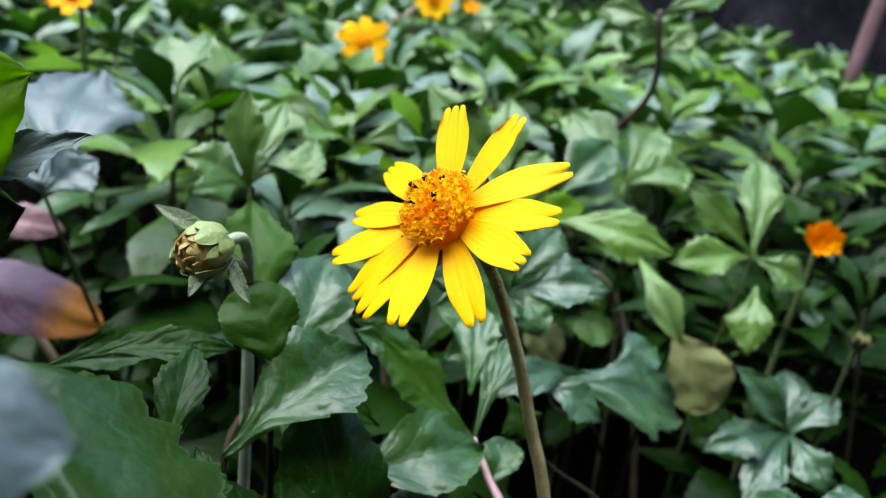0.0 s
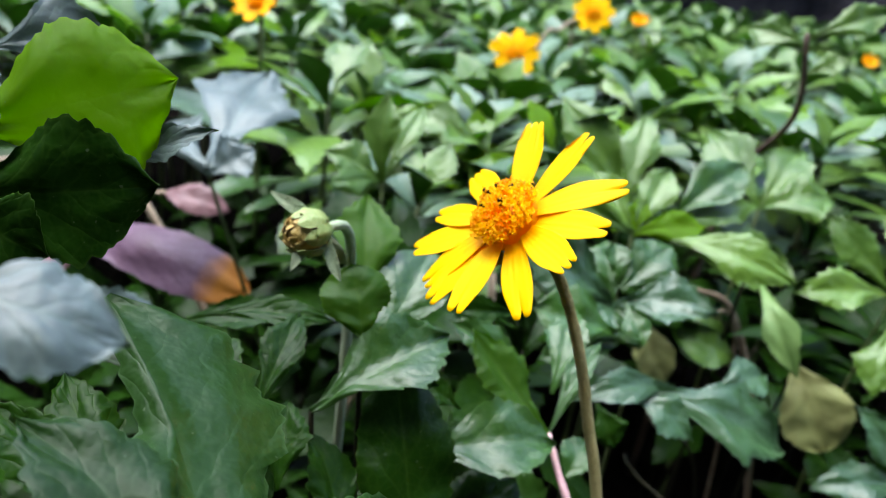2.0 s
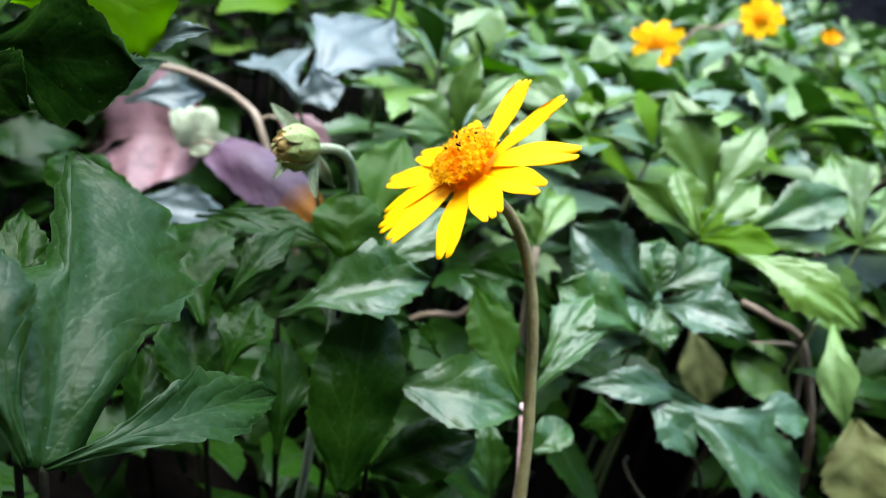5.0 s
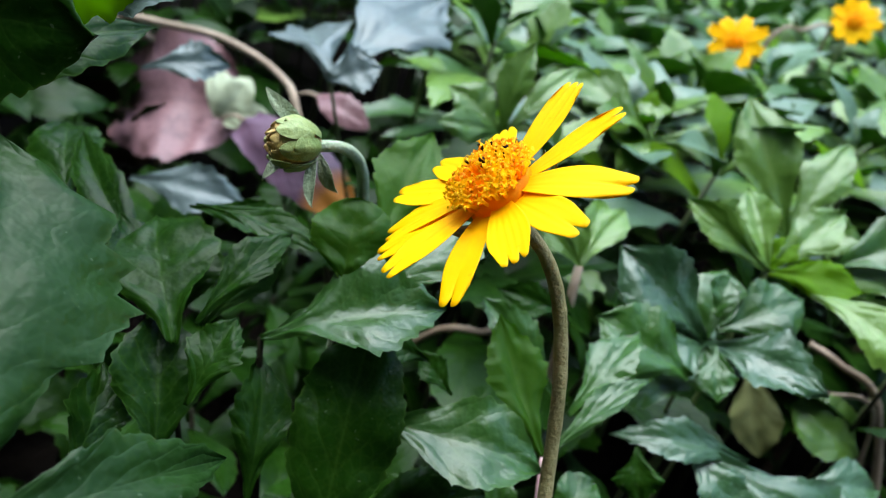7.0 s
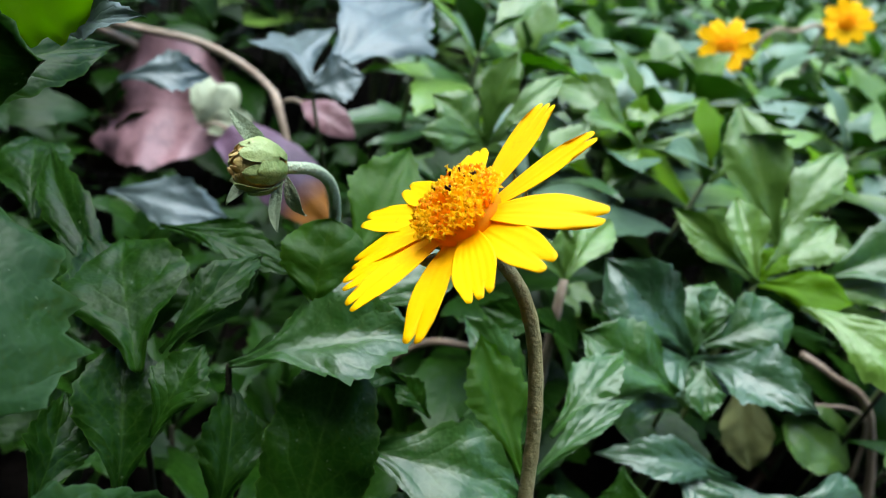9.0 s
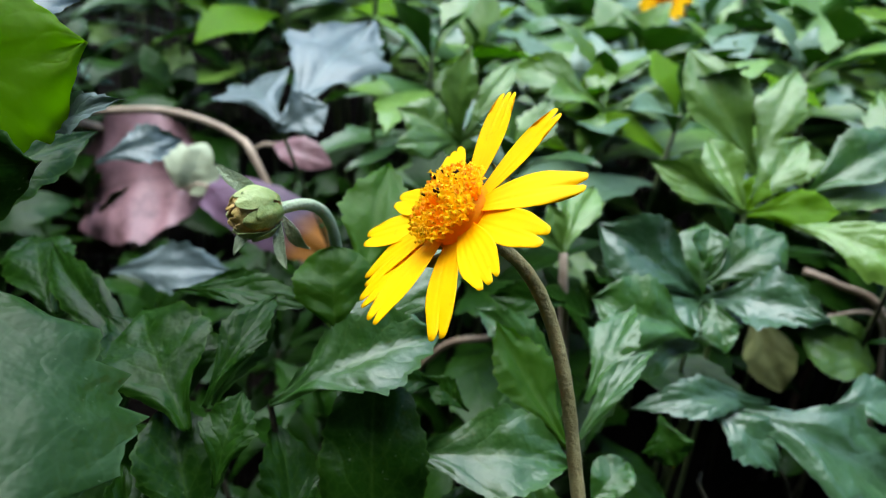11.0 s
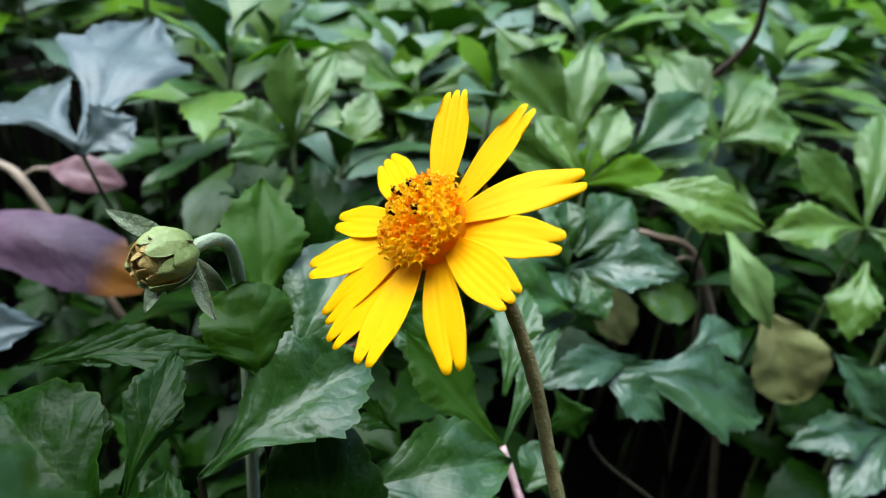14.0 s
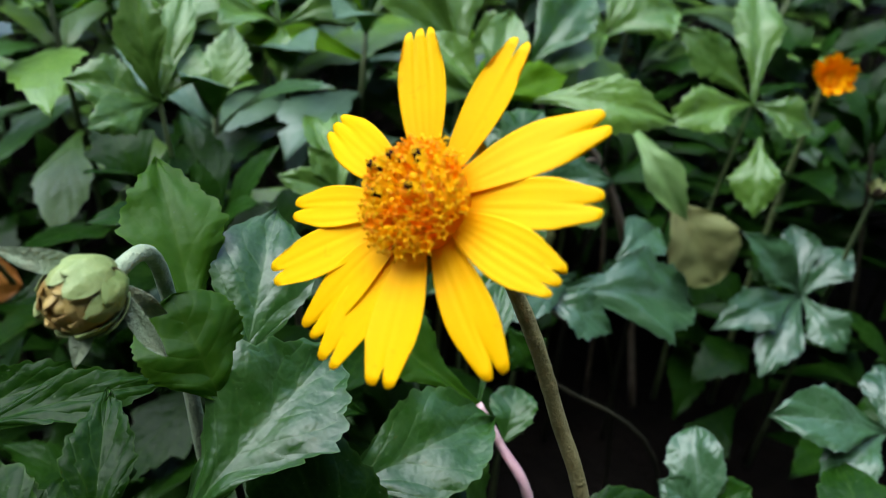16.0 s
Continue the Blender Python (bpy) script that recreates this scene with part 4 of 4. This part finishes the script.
leaf(s, (128.9, 34.7, 72.0), (105.5, 25.4, 63.8), 12.1, (-0.25, -0.20, 0.95), mats=(SHEEN, BACK))
leaf(s, (128.9, 34.7, 72.0), (137.8, 47.6, 83.2), 11.5, (-0.54, -0.31, 0.78), mats=(SHEEN, BACK))
leaf(s, (128.9, 34.7, 72.0), (144.6, 35.3, 80.8), 12.0, (-0.46, -0.30, 0.84), mats=(SHEEN, BACK))
leaf(s, (128.9, 34.7, 72.0), (127.4, 19.4, 66.6), 12.0, (-0.53, -0.23, 0.82), mats=(SHEEN, BACK))
s = shoot((135.1, 66.7, 107.8), (138.1, 72.7, 0.0), "shoot with pale triangular leaves")
leaf(s, (130.6, 59.3, 102.8), (119.8, 47.7, 90.1), 13.3, (-0.53, -0.35, 0.77))
leaf(s, (135.1, 66.7, 107.8), (120.4, 82.4, 124.1), 12.0, (-0.36, -0.81, 0.46), fold=0.3)
leaf(s, (135.1, 66.7, 107.8), (107.6, 69.2, 107.3), 13.2, (-0.07, -0.62, 0.78))
leaf(s, (135.1, 66.7, 107.8), (145.2, 54.3, 103.8), 13.6, (-0.45, -0.59, 0.67))
leaf(s, (135.1, 66.7, 107.8), (151.9, 87.9, 130.4), 15.1, (-0.36, -0.53, 0.77))
s = shoot((104.0, 92.0, 168.0), (114.0, 124.0, 0.0), "dark bare twig with a few leaves at its tip", mat=TWIG, r=1.7, via=((114, 122, 70), (115.5, 119.0, 119), (112, 97, 146)), under=0)
leaf(s, (112.6, 101.8, 165.8), (134.3, 100.4, 175.6), 10.2, (-0.33, -0.70, 0.63))
leaf(s, (112.6, 101.2, 164.4), (101.5, 114.3, 166.1), 10.8, (-0.60, -0.58, 0.56))
leaf(s, (110.7, 96.6, 157.5), (118.9, 91.1, 163.5), 7.6, (-0.70, -0.53, 0.48))
s = shoot((107.3, 92.7, 120.5), (110.3, 98.7, 0.0), "shoot with broad pale leaves round a twig")
leaf(s, (107.3, 92.7, 120.5), (126.4, 87.6, 126.8), 18.7, (-0.39, -0.49, 0.78), bend=0.12)
leaf(s, (107.3, 92.7, 120.5), (71.6, 77.0, 121.2), 13.3, (0.24, -0.51, 0.83), bend=0.12)
leaf(s, (107.3, 92.7, 120.5), (103.3, 120.1, 135.2), 17.0, (-0.52, -0.46, 0.72))
leaf(s, (107.3, 92.7, 120.5), (128.1, 108.5, 135.2), 14.7, (-0.29, -0.42, 0.86))
s = shoot((39.8, 133.1, 118.7), (42.8, 139.1, 0.0), "shoot with arching pale leaves behind the flower")
leaf(s, (39.8, 133.1, 118.7), (13.8, 148.5, 125.6), 14.5, (-0.22, -0.69, 0.69), fold=0.3, bend=0.15)
leaf(s, (39.8, 133.1, 118.7), (64.3, 135.2, 122.4), 13.4, (-0.04, -0.72, 0.69), bend=0.15)
leaf(s, (39.8, 133.1, 118.7), (39.1, 149.4, 127.2), 9.4, (-0.20, -0.46, 0.86))
leaf(s, (39.8, 133.1, 118.7), (32.8, 117.2, 111.0), 10.4, (0.01, -0.44, 0.90))
s = shoot((23.0, 66.0, 111.0), (33.0, 54.0, 0.0), "shoot with narrow upright leaves on a thick tan stem", r=2.3, mat=STEM_TAN, under=0)
leaf(s, (23.0, 66.0, 111.0), (29.9, 81.5, 118.9), 7.5, (-0.02, -0.45, 0.89), "narrow", fold=0.4)
leaf(s, (23.0, 66.0, 111.0), (12.8, 68.5, 116.3), 5.4, (0.16, -0.74, 0.65), "narrow", fold=0.5)
leaf(s, (23.0, 66.0, 111.0), (25.9, 87.0, 118.5), 5.8, (-0.09, -0.32, 0.94), "narrow", fold=0.5)
leaf(s, (23.0, 66.0, 111.0), (19.2, 70.3, 119.4), 5.7, (0.03, -0.89, 0.46), fold=0.4)
leaf(s, (20.8, 43.7, 113.1), (7.3, 42.2, 114.6), 7.2, (0.15, -0.79, 0.60), fold=0.4, mats=(DEEP, DEEP))
leaf(s, (-0.2, 18.7, 113.7), (-8.6, 17.4, 115.3), 5.6, (0.24, -0.71, 0.67), mats=(DEEP, DEEP))
leaf(s, (4.7, 20.1, 108.0), (-2.1, 22.4, 112.1), 5.0, (0.11, -0.77, 0.62), mats=(DEEP, DEEP))
dead_leaf((-127.2, 176.6, 58.0), (-84.0, 172.4, 72.5), 50.0, (-0.29, -0.75, 0.60), (BROWN, BROWN), "dull rose-brown dead leaf lying among the stems", "scale", fold=0.2)
dead_leaf((-157.5, 187.9, 36.9), (-122.5, 196.0, 54.8), 43.3, (0.25, -0.97, -0.05), (LITTER, LITTER), "dark brown dead leaf next to the rose-brown one", "scale", fold=0.2)
dead_leaf((-68.1, 127.0, 89.1), (-29.2, 106.5, 83.6), 18.5, (-0.19, -0.57, 0.80), (MAUVE, MAUVE), "curled mauve dead leaf with an orange end", "scale", fold=-0.35, bend=0.12)
lobed_dead_leaf((-87.9, 166.7, 68.5), ((-94.9, 174.3, 82.3), (-83.0, 172.8, 82.9), (-73.5, 166.5, 75.0)), (10, 11, 9.5), (0.25, -0.88, 0.70), (CREAM, CREAM), "small bleached cream leaf with rounded lobes")
dead_leaf((-54.6, 150.0, 93.7), (-36.0, 141.5, 93.0), 10.1, (-0.24, -0.60, 0.77), (BROWN, BROWN), "small rose-brown dead leaf beside a stem", fold=0.3)
st = thing("runner_stem", "bare tan trailing stem across the dead leaves", "stem", (-125, 195, 0))
part("stem", tube([(-125, 195, 0), (-118, 190, 70), (-131.3, 166.5, 89.9), (-108.0, 162.8, 95.4), (-88.2, 159.5, 97.8), (-67.9, 153.2, 94.9), (-56.2, 142.0, 87.5), (-30, 122, 40), (-28, 122, 0)], 1.3, 1.1, 8, 8, 0.15), STEM_TAN, st)
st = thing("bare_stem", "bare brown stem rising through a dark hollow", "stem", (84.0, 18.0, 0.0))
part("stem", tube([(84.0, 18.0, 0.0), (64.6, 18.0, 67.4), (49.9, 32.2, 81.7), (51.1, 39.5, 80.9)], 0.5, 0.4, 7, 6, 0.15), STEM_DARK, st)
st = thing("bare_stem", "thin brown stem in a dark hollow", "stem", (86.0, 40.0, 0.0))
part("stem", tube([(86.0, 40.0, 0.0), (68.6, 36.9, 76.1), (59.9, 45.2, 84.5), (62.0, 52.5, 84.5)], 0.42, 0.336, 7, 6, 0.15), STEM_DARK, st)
st = thing("bare_stem", "bare tan stem slanting beneath the leaves", "stem", (130.0, 74.0, 0.0))
part("stem", tube([(130.0, 74.0, 0.0), (116.0, 78.0, 60.0), (101.7, 82.7, 92.6), (90.7, 85.8, 98.0), (84.5, 90.5, 98.3)], 1.1, 0.8800000000000001, 7, 6, 0.15), STEM_TAN, st)
st = thing("bare_stem", "thin tan stem lying beneath the leaves", "stem", (118.0, 84.0, 0.0))
part("stem", tube([(118.0, 84.0, 0.0), (108.0, 80.0, 62.0), (98.7, 78.5, 93.4), (86.7, 78.6, 93.6), (82.3, 80.1, 92.3)], 0.6, 0.48, 7, 6, 0.15), STEM_TAN, st)
st = thing("bare_stem", "short bare tan stem lying among the leaves", "stem", (-5.7, 79.7, 0))
part("stem", tube([(-5.7, 79.7, 0), (-6.0, 76.0, 60.0), (0.3, 71.0, 81.0), (10.4, 69.0, 86.5), (17.0, 74.0, 82.0), (18.4, 77.9, 0)], 0.9, 0.8, 7, 6, 0.1), STEM_TAN, st)
st = thing("runner_stem", "thin tan stem running between two flowers", "stem", (84, 236, 0))
part("stem", tube([(84, 236, 0), (80, 230, 90), (81.3, 216.6, 140.8), (96.8, 237.3, 144.6), (111.6, 258.2, 146.4), (122, 282, 130), (130, 296, 0)], 0.8, 0.7, 7, 6, 0.15), STEM_TAN, st)
st = thing("withered_flower_head", "dry pale tan seed head on a thin stem", "flower", (143.2, 37.7, 0))
dry = Vector((138.2, 31.7, 98.3))
part("stalk", tube([(dry.x + 5, dry.y + 6, 0), tuple(dry + Vector((4, 4, -40))), tuple(dry + Vector((1, 1, -4))), tuple(dry)], 0.6, 0.5, 7, 5, 0.1), STEM_OLD, st)
for k in range(9):
    a = 2 * math.pi * k / 9
    out = Vector((math.cos(a), math.sin(a), 0))
    part("bract", blade(dry + out * 0.8, dry + out * (2.6 + 0.8 * math.sin(k * 2.1)) + Vector((0, 0, 3.6)), 2.0, -out + Vector((0, 0, 0.4)), "scale", 0.2, -0.1, 0.05, 1, 2), (OLIVE, LITTER), st)
# Unseen leaves added overhead to keep light off the foreground.
s = shoot((-58.0, -52.0, 222.0), (-95.0, -62.0, 0.0), "unseen overhead shoot with oval leaves, added to shade the foreground", r=1.0)
leaf(s, (-70, -75, 205), (-66, -35, 199), 24, (0.03, -0.08, 1.0), "oval")
leaf(s, (-50, -40, 214), (-81, -64, 208), 24, (0.08, -0.26, 1.0), "oval")
leaf(s, (-35, -70, 222), (4, -66, 216), 24, (0.20, -0.14, 1.0), "oval")
leaf(s, (-80, -35, 208), (-76, 4, 202), 24, (0.30, -0.02, 1.0), "oval")
leaf(s, (-15, -60, 226), (5, -94, 220), 24, (-0.01, 0.08, 1.0), "oval")
leaf(s, (-60, -95, 215), (-36, -62, 209), 24, (0.08, 0.22, 1.0), "oval")
leaf(s, (-30, -100, 222), (-69, -105, 216), 24, (0.14, 0.10, 1.0), "oval")
leaf(s, (0, -85, 230), (36, -69, 224), 24, (0.15, 0.05, 1.0), "oval")
s = shoot((91.3, -5.9, 83.5), (94.3, 0.1, 0.0), "shoot with glossy bluish leaves at the edge of a dark hollow", mat=STEM_DARK, under=0)
leaf(s, (91.3, -5.9, 83.5), (72.3, 4.7, 87.9), 11.7, (-0.09, -0.52, 0.85), "oval", fold=0.3, bend=0.1, mats=(SHEEN, BACK))
leaf(s, (91.3, -5.9, 83.5), (74.5, -6.5, 79.6), 9.6, (-0.22, -0.13, 0.97), "oval", fold=0.3, mats=(SHEEN, BACK))
leaf(s, (91.3, -5.9, 83.5), (101.3, 2.9, 88.4), 9.2, (-0.38, -0.07, 0.92), fold=0.3, mats=(SHEEN, BACK))
s = shoot((56.6, 2.2, 75.4), (59.6, 8.2, 0.0), "low shoot with rounded glossy leaves in a dark hollow", mat=STEM_DARK, under=0)
leaf(s, (56.6, 2.2, 75.4), (62.4, 11.3, 84.2), 10.0, (-0.53, -0.39, 0.75), "round", fold=0.4, mats=(SHEEN, BACK))
leaf(s, (56.6, 2.2, 75.4), (52.4, 8.2, 79.3), 6.8, (-0.19, -0.63, 0.76), "oval", fold=0.3, mats=(SHEEN, BACK))
leaf(s, (56.6, 2.2, 75.4), (65.1, -0.4, 79.3), 7.5, (-0.47, -0.29, 0.83), "oval", fold=0.3, mats=(DEEP, DEEP))


# ---- the rest of the bed: rosettes of opposite leaves ----
def rosette(seed, height, span):
    rnd = random.Random(seed)
    s = thing("leafy_shoot", "green shoot with opposite toothed leaves in the flower bed", "plant", (0, 0, 0), "shoots of the flower bed")
    lean = Vector((rnd.uniform(-9, 9), rnd.uniform(-9, 9), 0))
    top = Vector((0, 0, height)) + lean
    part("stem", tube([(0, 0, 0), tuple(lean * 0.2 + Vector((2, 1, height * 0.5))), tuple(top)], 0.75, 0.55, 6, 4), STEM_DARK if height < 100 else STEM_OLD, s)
    turn = rnd.uniform(0, 3)
    for k, (drop, elev, size) in enumerate(((0, 68, 0.55), (2, 50, 0.8), (5, 34, 1.0), (12, 20, 1.1), (20, 8, 1.1), (31, 0, 1.05))):
        for side in (0, 1):
            a = turn + k * math.pi / 2 + side * math.pi + rnd.uniform(-0.35, 0.35)
            e = radians(elev + rnd.uniform(-14, 14))
            out = Vector((math.cos(a) * math.cos(e), math.sin(a) * math.cos(e), math.sin(e)))
            b = top - Vector((0, 0, drop)) + out * 1.0
            ln = span * size * rnd.uniform(0.85, 1.15)
            nor = Vector((-math.cos(a) * math.sin(e), -math.sin(a) * math.sin(e), math.cos(e))) + Vector((rnd.uniform(-.35, .35), rnd.uniform(-.35, .35), 0))
            form = rnd.choice(("toothed", "toothed", "lobed", "narrow", "narrow"))
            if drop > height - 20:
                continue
            # Low rosettes take the shade-darkened leaf colour.
            part("leaf" if drop < 40 else "lower_leaf", blade(b, b + out * ln - Vector((0, 0, 0.12 * ln)), ln * rnd.uniform(0.32, 0.48), nor, form, rnd.uniform(0.12, 0.35), rnd.uniform(0.05, 0.15), 0.09, 1, 2), (DEEP, DEEP) if height < 100 or drop > 40 else (GREEN, BACK) if rnd.random() < 0.54 else (WAXY, BACK) if rnd.random() < 0.35 else (SKY_GREEN, BACK) if rnd.random() < 0.8 else (LIME, BACK), s)
    return s


def canopy(x, y):
    """Height of the leaf tops over the plan, in millimetres; 0 where the bed is open."""
    if -175 < x < -8 and 70 < y < 240:
        return 0 if -122 < x < -70 and 140 < y < 195 else 80 if y > 205 or x < -130 else 50
    if 42 < x < 150 and -30 < y < 95:
        return 50 if x > 138 else 0
    if 85 < x < 145 and 80 < y < 150:
        return 80
    if -70 < x < 42 and -60 < y < 75:
        return 50 if y > 35 else 0
    if y < -60:
        return 75
    if y < 75:
        return 92 if x > 0 else 60
    if y < 120:
        return 104
    return 118


tall = [rosette(k, h, sp) for k, (h, sp) in enumerate(((118, 31), (124, 28), (112, 33), (128, 29), (106, 31), (121, 34), (115, 26)))]
low = [rosette(20 + k, h, sp) for k, (h, sp) in enumerate(((82, 31), (76, 33), (90, 29), (98, 30)))]
floor_ = [rosette(40 + k, h, sp) for k, (h, sp) in enumerate(((48, 32), (56, 30)))]
spots = []
rnd = random.Random(11)
for _ in range(9000):
    d = rnd.uniform(-42, 70)
    a, r = radians(d), 40 + (920 if d < 47 else max(590, 920 - 36 * (d - 47))) * rnd.random() ** 0.62
    x, y = -15 + r * math.sin(a), -70 + r * math.cos(a)
    gap = 20 if r < 330 else 29 if r < 520 else 40
    if canopy(x, y) and all((x - q[0]) ** 2 + (y - q[1]) ** 2 > gap * gap for q in spots):
        spots.append((x, y))
spots.sort(key=lambda q: (q[0] + 15) ** 2 + (q[1] + 70) ** 2)
# the bed goes on round the viewpoint, at lower leaves
for _ in range(5000):
    a, r = radians(rnd.uniform(68, 316)), 130 + 230 * math.sqrt(rnd.random())
    x, y = -15 + r * math.sin(a), -70 + r * math.cos(a)
    if all((x - q[0]) ** 2 + (y - q[1]) ** 2 > 1100 for q in spots):
        spots.append((x, y))
far = []
used = set()
for k, (x, y) in enumerate(spots):
    c = canopy(x, y)
    pool = tall if c > 110 else low if c > 70 else floor_
    if 80 < c <= 110:
        pool = low
    proto = pool[rnd.randrange(len(pool))]
    wide = 1.22 if c > 100 else 1.0
    m = pose(x * MM, y * MM, 0, rnd.uniform(-8, 8), rnd.uniform(-8, 8), rnd.uniform(0, 360)) @ Matrix.Diagonal((wide, wide, 1, 1))
    if k < 290:
        if proto.name not in used:
            used.add(proto.name)
            proto.matrix_basis = m
        else:
            copy_thing(proto, m)
    else:
        far.append((proto, m))

verts, faces, uvs, slots = [], [], [], []
for proto, m in far:
    for ch in proto.children:
        if ch.name.startswith("lower"):
            continue
        me = ch.data
        o = len(verts)
        verts += [m @ v.co for v in me.vertices]
        uvl = me.uv_layers.active
        for f in me.polygons:
            faces.append([o + i for i in f.vertices])
            slots.append(2 if uvl is None else 3 if f.material_index == 0 and me.materials[0] == WAXY else 4 if f.material_index == 0 and me.materials[0] == SKY_GREEN else f.material_index)
            uvs += [uvl.data[i].uv[:] if uvl else (0, 0) for i in f.loop_indices]
me = bpy.data.meshes.new("far_foliage")
me.from_pydata(verts, [], faces)
lay = me.uv_layers.new(name="UVMap")
lay.data.foreach_set("uv", np.array(uvs, dtype=np.float32).ravel())
for m in (GREEN, BACK, STEM, WAXY, SKY_GREEN):
    me.materials.append(m)
me.polygons.foreach_set("material_index", slots)
me.polygons.foreach_set("use_smooth", [True] * len(faces))
tagged(new("far_foliage", me), "dense green leaves at the back of the bed", "foliage", kind="stuff")


# ---- dark growth beyond the bed, with unseen light blockers added ----
def trunk(x, y, lean, r, label):
    t = thing("thin_trunk", label, "tree trunk", (x, y, 0))
    part("trunk", tube([(x, y, 0), (x + lean * 0.4, y, 260), (x + lean, y + 20, 700)], r, r * 0.7, 10, 6, 0.3), BARK, t)


trunk(452, 288, 40, 5.5, "reddish-brown bare stem rising behind the bed")
trunk(520, 215, -20, 9, "dark bare stem behind the bed")
def dark_bank(name, a0, a1, radius, height, label, ragged=0.0):
    """A dark bank with an uneven face and a ragged top, for growth and added light blockers."""
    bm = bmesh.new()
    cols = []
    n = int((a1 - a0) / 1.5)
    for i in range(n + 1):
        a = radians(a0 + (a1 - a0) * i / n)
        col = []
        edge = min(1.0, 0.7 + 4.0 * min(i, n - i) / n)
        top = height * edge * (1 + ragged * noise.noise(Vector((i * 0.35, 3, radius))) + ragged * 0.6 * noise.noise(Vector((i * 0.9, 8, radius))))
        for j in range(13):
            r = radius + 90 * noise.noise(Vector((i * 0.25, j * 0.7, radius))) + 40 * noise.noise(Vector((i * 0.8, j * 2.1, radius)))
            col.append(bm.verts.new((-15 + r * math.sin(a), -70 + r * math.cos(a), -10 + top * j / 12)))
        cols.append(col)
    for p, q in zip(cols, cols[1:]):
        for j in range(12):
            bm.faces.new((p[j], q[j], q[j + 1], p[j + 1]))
    tagged(part(name, bm, DARK_BANK, None), label, "undergrowth", kind="structure")


# All raised to block low sky; the last two are unseen and added.
dark_bank("backdrop", 55, 103, 730, 560, "dark shaded undergrowth beyond the bed", 0.5)
dark_bank("backdrop_far", -45, 66, 1080, 700, "dark undergrowth at the bed's far end, raised to block low sky", 0.3)
dark_bank("backdrop_behind", 105, 250, 430, 1800, "unseen dark bank added behind the viewpoint to block light")
dark_bank("backdrop_side", 251, 318, 430, 620, "unseen dark bank added beside the bed to block light")
